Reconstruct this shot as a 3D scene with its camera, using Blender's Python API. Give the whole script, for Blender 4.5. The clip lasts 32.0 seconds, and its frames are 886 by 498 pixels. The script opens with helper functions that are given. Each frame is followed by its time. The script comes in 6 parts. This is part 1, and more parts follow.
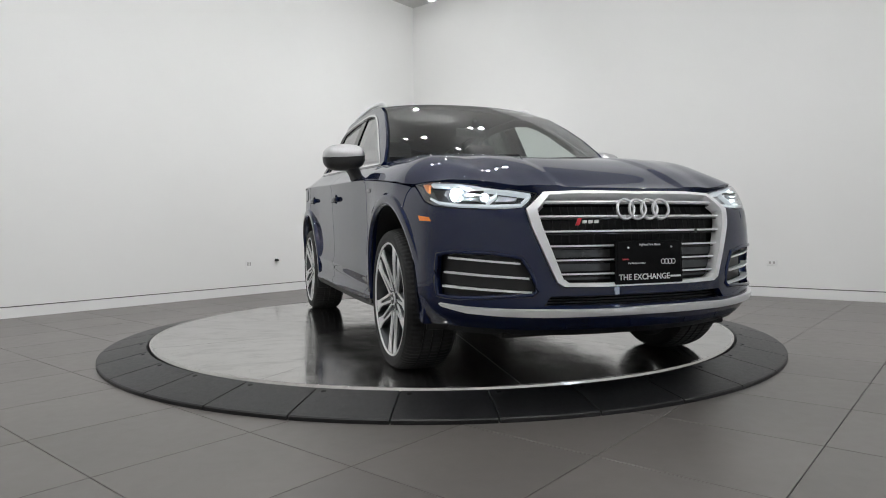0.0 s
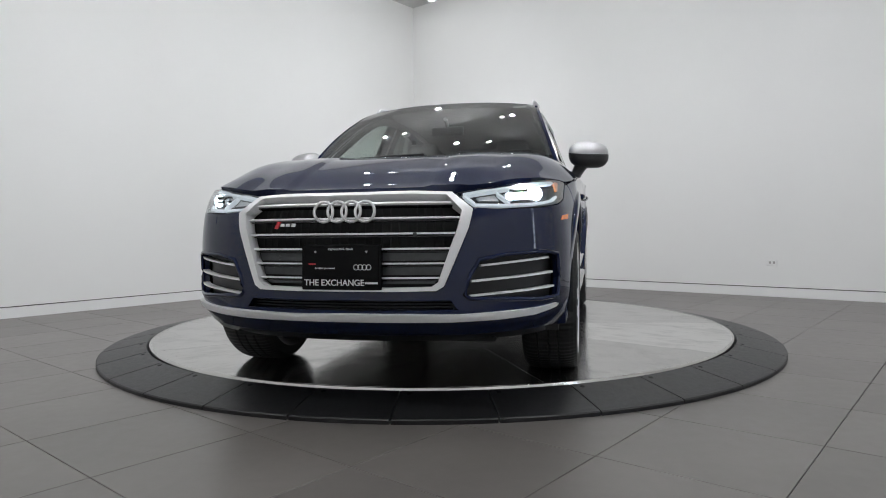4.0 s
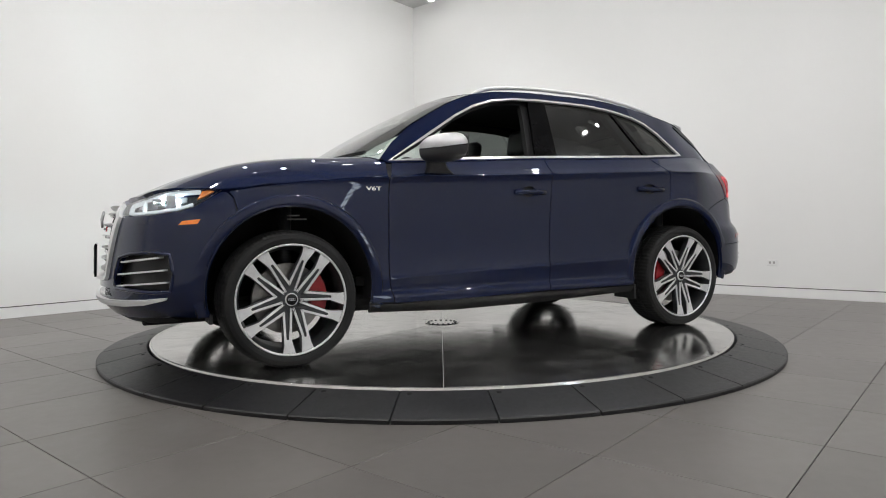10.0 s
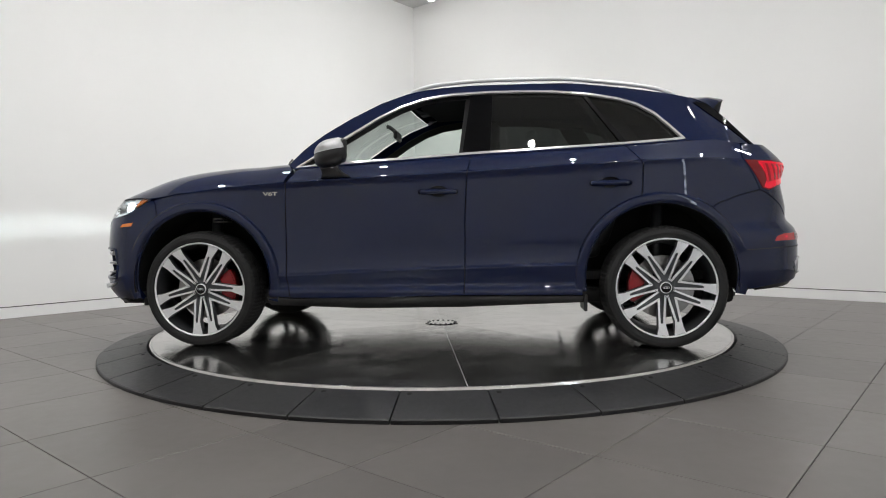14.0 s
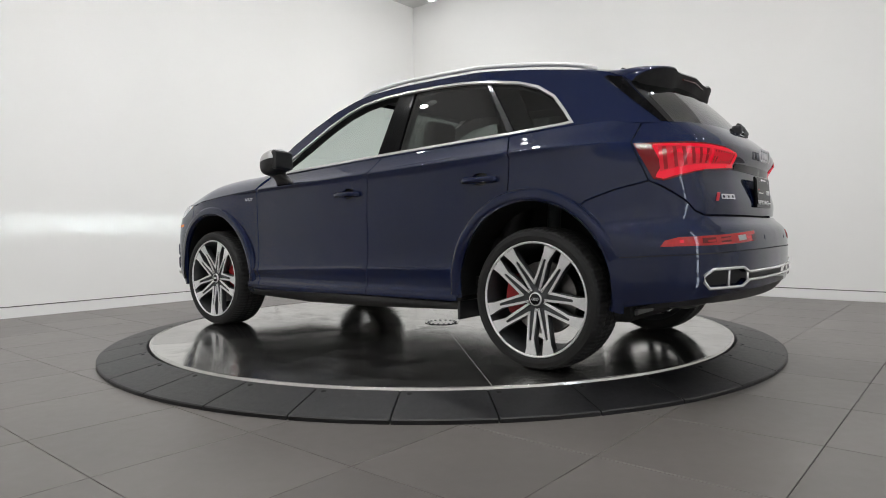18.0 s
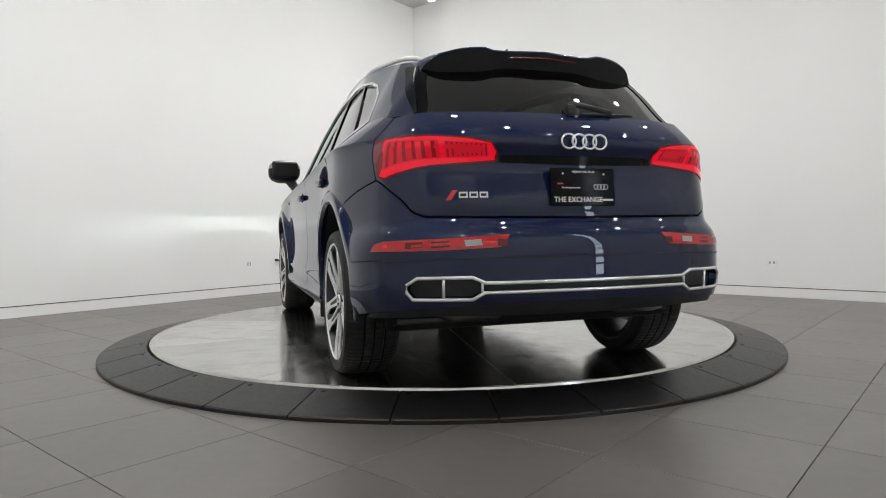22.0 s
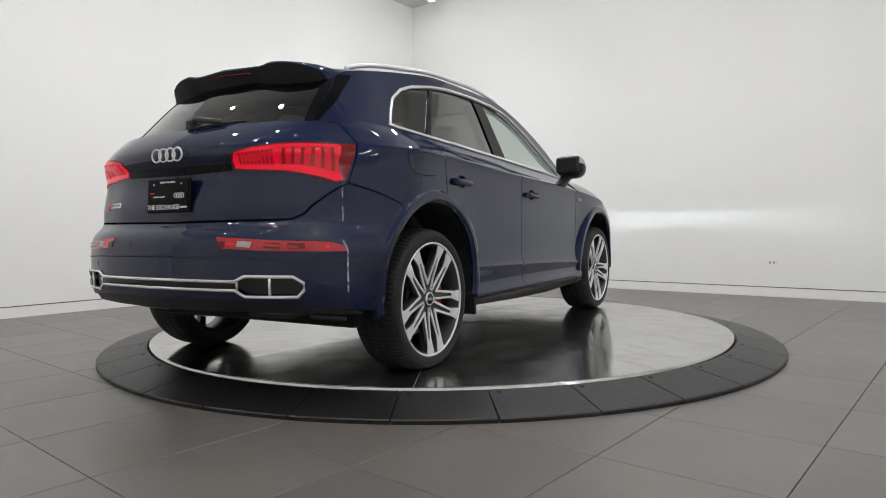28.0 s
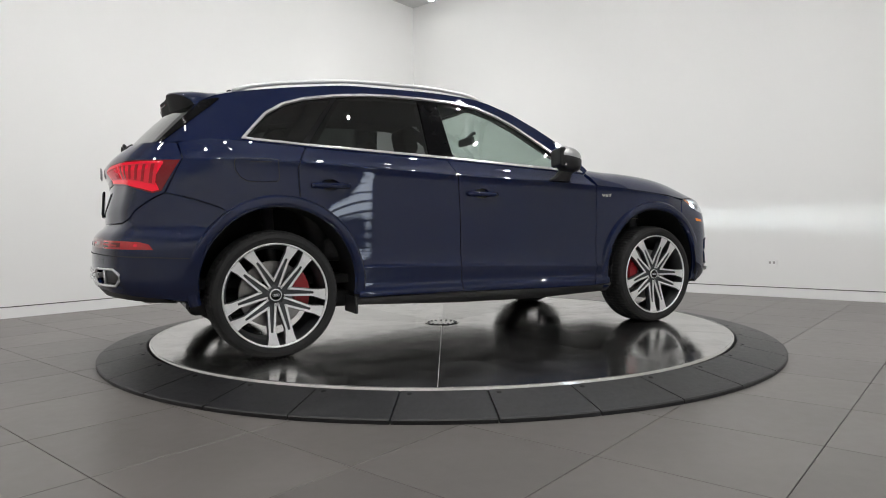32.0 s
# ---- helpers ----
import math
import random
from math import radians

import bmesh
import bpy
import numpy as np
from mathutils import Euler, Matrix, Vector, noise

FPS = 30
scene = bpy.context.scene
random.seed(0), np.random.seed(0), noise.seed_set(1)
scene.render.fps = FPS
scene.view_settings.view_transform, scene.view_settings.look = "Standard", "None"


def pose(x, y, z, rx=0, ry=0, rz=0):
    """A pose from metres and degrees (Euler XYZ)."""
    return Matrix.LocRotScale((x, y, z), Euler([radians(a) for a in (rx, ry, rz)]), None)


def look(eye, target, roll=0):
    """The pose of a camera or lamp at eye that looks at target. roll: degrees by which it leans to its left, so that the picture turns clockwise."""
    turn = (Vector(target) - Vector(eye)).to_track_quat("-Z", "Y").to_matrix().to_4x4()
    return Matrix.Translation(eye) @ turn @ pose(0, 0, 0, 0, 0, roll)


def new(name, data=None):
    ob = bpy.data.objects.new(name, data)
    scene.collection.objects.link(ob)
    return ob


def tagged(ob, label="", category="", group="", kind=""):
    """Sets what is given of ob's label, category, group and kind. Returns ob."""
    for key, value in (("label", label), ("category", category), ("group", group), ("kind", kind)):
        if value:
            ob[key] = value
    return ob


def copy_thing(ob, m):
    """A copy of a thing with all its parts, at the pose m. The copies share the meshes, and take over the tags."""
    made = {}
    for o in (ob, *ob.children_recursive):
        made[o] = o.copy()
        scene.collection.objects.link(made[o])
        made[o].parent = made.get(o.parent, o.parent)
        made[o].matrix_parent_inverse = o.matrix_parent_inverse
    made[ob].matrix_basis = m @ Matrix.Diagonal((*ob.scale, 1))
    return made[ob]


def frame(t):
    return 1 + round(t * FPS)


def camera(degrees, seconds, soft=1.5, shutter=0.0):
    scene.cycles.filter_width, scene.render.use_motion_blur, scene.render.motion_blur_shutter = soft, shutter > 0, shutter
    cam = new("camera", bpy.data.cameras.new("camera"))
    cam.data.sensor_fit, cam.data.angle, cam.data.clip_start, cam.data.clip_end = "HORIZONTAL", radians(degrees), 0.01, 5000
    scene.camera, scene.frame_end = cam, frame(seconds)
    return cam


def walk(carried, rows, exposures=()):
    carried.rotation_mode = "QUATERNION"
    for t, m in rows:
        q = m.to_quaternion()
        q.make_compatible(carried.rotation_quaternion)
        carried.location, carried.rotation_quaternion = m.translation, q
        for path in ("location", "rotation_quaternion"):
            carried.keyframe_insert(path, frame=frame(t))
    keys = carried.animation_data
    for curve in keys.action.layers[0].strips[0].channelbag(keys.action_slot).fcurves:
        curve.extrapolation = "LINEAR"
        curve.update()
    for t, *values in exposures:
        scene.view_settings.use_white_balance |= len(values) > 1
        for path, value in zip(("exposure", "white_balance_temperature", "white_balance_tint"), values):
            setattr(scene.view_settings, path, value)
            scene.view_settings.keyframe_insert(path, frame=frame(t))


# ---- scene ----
from mathutils.geometry import delaunay_2d_cdt

cam = camera(68.80, 32.0, soft=1.0)
EYE = pose(0, -4.9103, 0.7135) @ pose(0, 0, 0, 0, 0, -0.1724) @ pose(0, 0, 0, 90 - 1.784, 0, 0) @ pose(0, 0, 0, 0, 0, -0.6764)
walk(cam, [(0.0, EYE), (32.0, EYE)], [(0.0, -0.14, 6330, 9), (1.0, -0.20, 6150, 8), (2.5, -0.22, 6100, 8), (3.5, -0.20, 6150, 9), (5.5, -0.06, 6350, 10), (7.0, 0.0, 6450, 10), (10.0, 0.03, 6450, 10), (32.0, 0.0, 6450, 10)])

# ---- light ----
FLOOR_Z, CEIL_Z = -0.0755, 4.246
world = bpy.data.worlds.new("world")
scene.world = world
world.use_nodes = True
world.node_tree.nodes["Background"].inputs[0].default_value = (0.9, 0.95, 1.0, 1)
world.node_tree.nodes["Background"].inputs[1].default_value = 0.3
SPOT_WATTS, WASH_WATTS, BACK_WATTS, WASH_AIM = 41.0, 103.0, 104.0, 2.0


# ---- materials ----
def material(name):
    m = bpy.data.materials.new(name)
    m.use_nodes = True
    return m, m.node_tree.nodes, m.node_tree.links, m.node_tree.nodes["Principled BSDF"]


def noise_tex(nodes, links, scale, detail=4, rough=0.55, stretch=(1, 1, 1), coords="Object"):
    co = nodes.new("ShaderNodeTexCoord")
    mp = nodes.new("ShaderNodeMapping")
    mp.inputs["Scale"].default_value = stretch
    n = nodes.new("ShaderNodeTexNoise")
    n.inputs["Scale"].default_value, n.inputs["Detail"].default_value, n.inputs["Roughness"].default_value = scale, detail, rough
    links.new(co.outputs[coords], mp.inputs["Vector"])
    links.new(mp.outputs["Vector"], n.inputs["Vector"])
    return n.outputs["Fac"]


def ramp(nodes, links, fac, stops):
    r = nodes.new("ShaderNodeValToRGB")
    el = r.color_ramp.elements
    while len(el) < len(stops):
        el.new(0.5)
    for e, (p, c) in zip(el, stops):
        e.position = p
        e.color = (*c, 1) if len(c) == 3 else c
    links.new(fac, r.inputs["Fac"])
    return r.outputs["Color"]


def grey(v):
    return (v, v, v)


def surface(name, colour, rough, metal=0.0, scale=8.0, vary=0.12, rough_vary=0.08, bump=0.0, bump_scale=200.0, coat=0.0, stretch=(1, 1, 1), ior=1.5):
    """A plain surface with grain at two scales, slight wear in the gloss and fine relief."""
    m, nodes, links, b = material(name)
    fac = noise_tex(nodes, links, scale, 6, 0.6, stretch)
    lo = tuple(c * (1 - vary) for c in colour)
    hi = tuple(min(1, c * (1 + vary)) for c in colour)
    links.new(ramp(nodes, links, fac, [(0.3, lo), (0.7, hi)]), b.inputs["Base Color"])
    fine = noise_tex(nodes, links, scale * 5, 3, 0.6, stretch)
    mr = nodes.new("ShaderNodeMapRange")
    mr.inputs["To Min"].default_value, mr.inputs["To Max"].default_value = max(0.0, rough - rough_vary), min(1, rough + rough_vary)
    links.new(fine, mr.inputs["Value"])
    links.new(mr.outputs["Result"], b.inputs["Roughness"])
    b.inputs["Metallic"].default_value = metal
    b.inputs["Coat Weight"].default_value = coat
    b.inputs["Coat Roughness"].default_value = 0.02
    b.inputs["IOR"].default_value = ior
    if bump:
        bp = nodes.new("ShaderNodeBump")
        bp.inputs["Strength"].default_value, bp.inputs["Distance"].default_value = bump, 0.002
        links.new(noise_tex(nodes, links, bump_scale, 3, 0.6, stretch), bp.inputs["Height"])
        links.new(bp.outputs["Normal"], b.inputs["Normal"])
    return m


def glowing(name, colour, strength, base=(0.1, 0.1, 0.1)):
    m, nodes, links, b = material(name)
    b.inputs["Base Color"].default_value = (*base, 1)
    b.inputs["Emission Color"].default_value = (*colour, 1)
    b.inputs["Emission Strength"].default_value = strength
    b.inputs["Roughness"].default_value = 0.15
    return m


def pane_glass(name, tint, gloss=1.0):
    """Thin glass: what passes is tinted, what is mirrored follows Fresnel."""
    m, nodes, links, b = material(name)
    nodes.remove(b)
    tr = nodes.new("ShaderNodeBsdfTransparent")
    tr.inputs["Color"].default_value = (*tint, 1)
    gl = nodes.new("ShaderNodeBsdfGlossy")
    gl.inputs["Roughness"].default_value = 0.01
    lw = nodes.new("ShaderNodeLayerWeight")
    lw.inputs["Blend"].default_value = 0.5
    pw = nodes.new("ShaderNodeMath")
    pw.operation = "POWER"
    pw.inputs[1].default_value = 3.0
    links.new(lw.outputs["Facing"], pw.inputs[0])
    mul = nodes.new("ShaderNodeMath")
    mul.operation, mul.use_clamp = "MULTIPLY_ADD", True
    mul.inputs[1].default_value, mul.inputs[2].default_value = 0.92, 0.045 * gloss
    links.new(pw.outputs[0], mul.inputs[0])
    mx = nodes.new("ShaderNodeMixShader")
    links.new(mul.outputs[0], mx.inputs[0])
    links.new(tr.outputs[0], mx.inputs[1])
    links.new(gl.outputs[0], mx.inputs[2])
    links.new(mx.outputs[0], nodes["Material Output"].inputs[0])
    return m


def floor_material():
    m, nodes, links, b = material("grey_porcelain")
    info = nodes.new("ShaderNodeObjectInfo")
    big = noise_tex(nodes, links, 1.3, 5, 0.6, (1, 1, 1))
    col = ramp(nodes, links, big, [(0.25, (0.112, 0.102, 0.095)), (0.75, (0.140, 0.128, 0.119))])
    hs = nodes.new("ShaderNodeHueSaturation")
    mr = nodes.new("ShaderNodeMapRange")
    mr.inputs["To Min"].default_value, mr.inputs["To Max"].default_value = 0.93, 1.07
    links.new(info.outputs["Random"], mr.inputs["Value"])
    links.new(mr.outputs["Result"], hs.inputs["Value"])
    links.new(col, hs.inputs["Color"])
    links.new(hs.outputs["Color"], b.inputs["Base Color"])
    fine = noise_tex(nodes, links, 14, 6, 0.65)
    r2 = nodes.new("ShaderNodeMapRange")
    r2.inputs["To Min"].default_value, r2.inputs["To Max"].default_value = 0.30, 0.42
    links.new(fine, r2.inputs["Value"])
    links.new(r2.outputs["Result"], b.inputs["Roughness"])
    bp = nodes.new("ShaderNodeBump")
    bp.inputs["Strength"].default_value, bp.inputs["Distance"].default_value = 0.12, 0.001
    links.new(noise_tex(nodes, links, 160, 3), bp.inputs["Height"])
    links.new(bp.outputs["Normal"], b.inputs["Normal"])
    return m


def steel_material():
    """Brushed, smudged steel of the turntable's deck."""
    m, nodes, links, b = material("brushed_steel")
    b.inputs["Metallic"].default_value = 0.985
    big = noise_tex(nodes, links, 2.2, 7, 0.62)
    links.new(ramp(nodes, links, big, [(0.3, (0.56, 0.55, 0.53)), (0.7, (0.68, 0.67, 0.65))]), b.inputs["Base Color"])
    info = nodes.new("ShaderNodeObjectInfo")
    tone = nodes.new("ShaderNodeMapRange")
    tone.inputs["To Min"].default_value, tone.inputs["To Max"].default_value = 0.74, 1.12
    links.new(info.outputs["Random"], tone.inputs["Value"])
    hs = nodes.new("ShaderNodeHueSaturation")
    links.new(tone.outputs["Result"], hs.inputs["Value"])
    links.new(b.inputs["Base Color"].links[0].from_socket, hs.inputs["Color"])
    links.new(hs.outputs["Color"], b.inputs["Base Color"])
    smudge = noise_tex(nodes, links, 5.5, 8, 0.68)
    scuff = noise_tex(nodes, links, 3.1, 9, 0.74, (1, 2.2, 1))
    worn = ramp(nodes, links, scuff, [(0.50, grey(0.0)), (0.60, grey(0.55))])
    dirt = nodes.new("ShaderNodeMix")
    dirt.data_type = "RGBA"
    dirt.inputs["B"].default_value = (0.30, 0.295, 0.285, 1)
    links.new(worn, dirt.inputs["Factor"])
    links.new(hs.outputs["Color"], dirt.inputs["A"])
    links.new(dirt.outputs["Result"], b.inputs["Base Color"])
    r = nodes.new("ShaderNodeMapRange")
    r.inputs["From Min"].default_value, r.inputs["From Max"].default_value = 0.38, 0.66
    r.inputs["To Min"].default_value, r.inputs["To Max"].default_value = 0.10, 0.19
    links.new(smudge, r.inputs["Value"])
    links.new(r.outputs["Result"], b.inputs["Roughness"])
    b.inputs["Anisotropic"].default_value = 0.8
    tan = nodes.new("ShaderNodeTangent")
    tan.direction_type, tan.uv_map = "UV_MAP", "brushing"
    links.new(tan.outputs["Tangent"], b.inputs["Tangent"])
    bp = nodes.new("ShaderNodeBump")
    bp.inputs["Strength"].default_value, bp.inputs["Distance"].default_value = 0.07, 0.001
    links.new(noise_tex(nodes, links, 6, 5, 0.7, (2, 90, 1)), bp.inputs["Height"])
    bp.inputs["Strength"].default_value = 0.03
    bp2 = nodes.new("ShaderNodeBump")
    bp2.inputs["Strength"].default_value, bp2.inputs["Distance"].default_value = 0.012, 0.002
    links.new(noise_tex(nodes, links, 9, 3, 0.6), bp2.inputs["Height"])
    links.new(bp.outputs["Normal"], bp2.inputs["Normal"])
    links.new(bp2.outputs["Normal"], b.inputs["Normal"])
    return m


def paint_material():
    """Deep navy base coat under a sharp clear coat, with a faint orange peel."""
    m, nodes, links, b = material("navy_metallic_paint")
    flake = noise_tex(nodes, links, 900, 2, 0.5)
    links.new(ramp(nodes, links, flake, [(0.3, (0.0037, 0.0077, 0.031)), (0.75, (0.0074, 0.0147, 0.055))]), b.inputs["Base Color"])
    b.inputs["Metallic"].default_value = 0.2
    b.inputs["Roughness"].default_value = 0.45
    b.inputs["Specular IOR Level"].default_value = 0.0
    b.inputs["Coat Weight"].default_value = 1.0
    b.inputs["Coat Roughness"].default_value = 0.008
    b.inputs["Coat IOR"].default_value = 1.5
    bp = nodes.new("ShaderNodeBump")
    bp.inputs["Strength"].default_value, bp.inputs["Distance"].default_value = 0.015, 0.001
    links.new(noise_tex(nodes, links, 260, 2, 0.5), bp.inputs["Height"])
    links.new(bp.outputs["Normal"], b.inputs["Coat Normal"])
    return m


WALL = surface("white_wall_paint", (0.80, 0.80, 0.785), 0.75, scale=0.8, vary=0.015, bump=0.08, bump_scale=120)
GREY_WALL = surface("light_wall_paint", (0.76, 0.76, 0.75), 0.7, scale=0.8, vary=0.03, bump=0.08, bump_scale=120)
TRIM = surface("white_trim", (0.80, 0.80, 0.79), 0.5, scale=3, vary=0.02)
CEIL = surface("ceiling_paint", (0.68, 0.68, 0.67), 0.85, scale=1.0, vary=0.03)
GROOVE = surface("shadow_gap", (0.10, 0.095, 0.09), 0.8)
TILE = floor_material()
GROUT = surface("grout", (0.082, 0.075, 0.069), 0.9, scale=30)
STEEL = steel_material()
HUB_STEEL = surface("worn_hub_steel", (0.60, 0.59, 0.57), 0.16, metal=1.0, scale=9, vary=0.10)
RUBBER_RAMP = surface("black_rubber", (0.0115, 0.0115, 0.0125), 0.42, scale=9, vary=0.25, rough_vary=0.1, bump=0.2, bump_scale=300, ior=1.42)
BLACK_GAP = surface("black_gap", (0.004, 0.004, 0.004), 0.8)
PAINT = paint_material()
GLOSS_BLACK = surface("gloss_black", (0.006, 0.006, 0.007), 0.12, scale=12, rough_vary=0.04)
SATIN_BLACK = surface("satin_black", (0.012, 0.012, 0.013), 0.45, scale=20, vary=0.2, bump=0.1, bump_scale=400)
PILLAR_BLACK = surface("pillar_black", (0.004, 0.004, 0.0045), 0.12, scale=20, vary=0.2, ior=1.2)
UNDER = surface("underbody_black", (0.004, 0.004, 0.004), 0.8, scale=15, vary=0.3)
CAP_SILVER = surface("brushed_cap_silver", (0.47, 0.47, 0.48), 0.36, metal=0.9, scale=40, vary=0.02, rough_vary=0.03)
LAMP_GREY = surface("lamp_housing_grey", (0.060, 0.062, 0.066), 0.30, metal=0.4, scale=40, vary=0.08)
SOCKET_GREY = surface("socket_grey", (0.34, 0.33, 0.32), 0.6)
SILVER = surface("satin_aluminium", (0.80, 0.80, 0.805), 0.32, metal=0.3, scale=40, vary=0.02, rough_vary=0.03)
CHROME = surface("bright_trim", (0.84, 0.84, 0.84), 0.16, metal=0.62, scale=30, vary=0.03, rough_vary=0.03)
TYRE = surface("tyre_rubber", (0.0072, 0.0072, 0.0072), 0.66, scale=25, vary=0.25, bump=0.25, bump_scale=250)
MACHINED = surface("machined_alloy", (0.80, 0.80, 0.80), 0.34, metal=0.35, scale=60, vary=0.05)
RIM_DARK = surface("dark_grey_alloy", (0.075, 0.078, 0.082), 0.35, metal=0.6, scale=40, vary=0.1)
CALIPER = surface("red_caliper", (0.42, 0.012, 0.018), 0.35, scale=30, coat=0.3)
IRON = surface("brake_disc_iron", (0.33, 0.32, 0.31), 0.38, metal=1.0, scale=40, vary=0.15)
LEATHER = surface("black_leather", (0.013, 0.013, 0.014), 0.5, scale=30, vary=0.2, bump=0.3, bump_scale=500)
HEADLINER = surface("dark_headliner", (0.02, 0.02, 0.021), 0.9, scale=60, vary=0.15)
CLEAR = pane_glass("clear_glass", (0.74, 0.83, 0.79), 1.8)
SCREEN = pane_glass("windscreen_glass", (0.74, 0.83, 0.79), 2.9)
TINTED = pane_glass("privacy_glass", (0.13, 0.145, 0.14), 1.8)
LENS = pane_glass("lamp_lens", (0.92, 0.94, 0.96), 0.7)
RED_LENS = surface("red_lens", (0.42, 0.008, 0.012), 0.12, scale=20, coat=0.6)
AMBER = surface("amber_lens", (0.85, 0.22, 0.02), 0.2, scale=20, coat=0.5)
MATTE_BLACK = surface("matte_black", (0.005, 0.005, 0.005), 0.6, scale=20, vary=0.2)
LAMP_RED = glowing("lit_red_lens", (1.0, 0.01, 0.02), 0.05, (0.09, 0.002, 0.004))
RED_GLOW = glowing("lit_tail_lamp", (1.0, 0.001, 0.026), 0.62, (0.12, 0.001, 0.006))
BEAM_GLOW = glowing("lit_beam_source", (0.84, 1.0, 0.97), 75000.0, (0.0, 0.0, 0.0))
HEAD_GLOW = glowing("lit_headlamp", (0.80, 0.96, 1.0), 70.0, (0.8, 0.8, 0.8))
DRL_GLOW = glowing("lit_daytime_strip", (0.9, 0.97, 1.0), 0.5, (0.42, 0.43, 0.43))
SPOT_GLOW = glowing("lit_spot_lens", (1.0, 0.97, 0.93), 55.0, (0.8, 0.8, 0.8))
CELL_GLOW = glowing("bright_lamp_cell", (0.78, 0.87, 1.0), 6.5, (0.6, 0.6, 0.6))
WHITE_PRINT = surface("white_print", (0.75, 0.75, 0.75), 0.5)
RED_PRINT = surface("red_print", (0.5, 0.02, 0.03), 0.4)


# ---- mesh helpers ----
def part(name, bm, mat, parent, label="", smooth=False):
    """Links a bmesh as one mesh object under a thing or part (or alone)."""
    me = bpy.data.meshes.new(name)
    bm.to_mesh(me)
    bm.free()
    for m in (mat if isinstance(mat, (list, tuple)) else [mat]):
        me.materials.append(m)
    if smooth:
        me.polygons.foreach_set("use_smooth", [True] * len(me.polygons))
    ob = new(name, me)
    ob.parent = parent
    if label:
        ob["label"] = label
    return ob


def raw(name, verts, faces, mat, parent, label="", smooth=None):
    """One mesh object from vertices and faces; smooth: how many of the first faces are smooth."""
    me = bpy.data.meshes.new(name)
    me.from_pydata([tuple(v) for v in verts], [], faces)
    me.materials.append(mat)
    if smooth:
        me.polygons.foreach_set("use_smooth", [i < smooth for i in range(len(faces))])
    me.update()
    ob = new(name, me)
    ob.parent = parent
    if label:
        ob["label"] = label
    return ob


def box_bm(size, at=(0, 0, 0), bevel=0.0, bm=None, turn=None, seg=2):
    own = bmesh.new()
    bmesh.ops.create_cube(own, size=1, matrix=Matrix.Diagonal((*size, 1)))
    if bevel:
        bmesh.ops.bevel(own, geom=own.edges[:], offset=bevel, segments=seg, affect="EDGES", profile=0.5)
    m = Matrix.Translation(at) @ (turn or Matrix.Identity(4))
    bmesh.ops.transform(own, matrix=m, verts=own.verts)
    if bm is None:
        return own
    me = bpy.data.meshes.new("t")
    own.to_mesh(me)
    own.free()
    bm.from_mesh(me)
    bpy.data.meshes.remove(me)
    return bm


def lathe(profile, n=48, axis="y", closed=False):
    """Turns (radius, along) points round an axis."""
    bm = bmesh.new()
    rings = []
    for k in range(n):
        a = 2 * math.pi * k / n
        c, s = math.cos(a), math.sin(a)
        row = []
        for r, h in profile:
            row.append(bm.verts.new((r * c, h, r * s) if axis == "y" else (r * c, r * s, h) if axis == "z" else (h, r * c, r * s)))
        rings.append(row)
    m = len(profile)
    for k in range(n):
        a, b = rings[k], rings[(k + 1) % n]
        for i in range(m if closed else m - 1):
            j = (i + 1) % m
            bm.faces.new((a[i], a[j], b[j], b[i]))
    bmesh.ops.remove_doubles(bm, verts=bm.verts, dist=1e-5)
    bmesh.ops.recalc_face_normals(bm, faces=bm.faces)
    return bm


def tube_bm(points, radius, n=8, bm=None, squash=1.0, closed=False, up=(0, 0, 1)):
    """A bar of round (or squashed) section along points."""
    bm = bm or bmesh.new()
    pts = [Vector(p) for p in points]
    rings = []
    for i, p in enumerate(pts):
        a = pts[i - 1] if (i > 0 or closed) else p
        b = pts[(i + 1) % len(pts)] if (i < len(pts) - 1 or closed) else p
        d = (b - a).normalized()
        u = Vector(up)
        side = d.cross(u)
        if side.length < 1e-4:
            side = d.cross(Vector((1, 0, 0)))
        side.normalize()
        v = side.cross(d)
        rings.append([bm.verts.new(p + radius * (math.cos(t) * side * squash + math.sin(t) * v)) for t in (2 * math.pi * k / n for k in range(n))])
    count = len(rings)
    for i in range(count if closed else count - 1):
        a, b = rings[i], rings[(i + 1) % count]
        for k in range(n):
            bm.faces.new((a[k], a[(k + 1) % n], b[(k + 1) % n], b[k]))
    if not closed:
        bm.faces.new(rings[0])
        bm.faces.new(rings[-1])
    bmesh.ops.recalc_face_normals(bm, faces=bm.faces)
    return bm


# ---- room ----
CORNER = Vector((-0.404, 5.556, 0))
LEFT_DIR = Vector((-math.cos(radians(50.59)), -math.sin(radians(50.59)), 0))
RIGHT_DIR = Vector((math.cos(radians(39.89)), -math.sin(radians(39.89)), 0))
ROOM_L = CORNER + 11.0 * LEFT_DIR
ROOM_R = CORNER + 11.0 * RIGHT_DIR
ROOM_D = ROOM_L + 11.0 * RIGHT_DIR


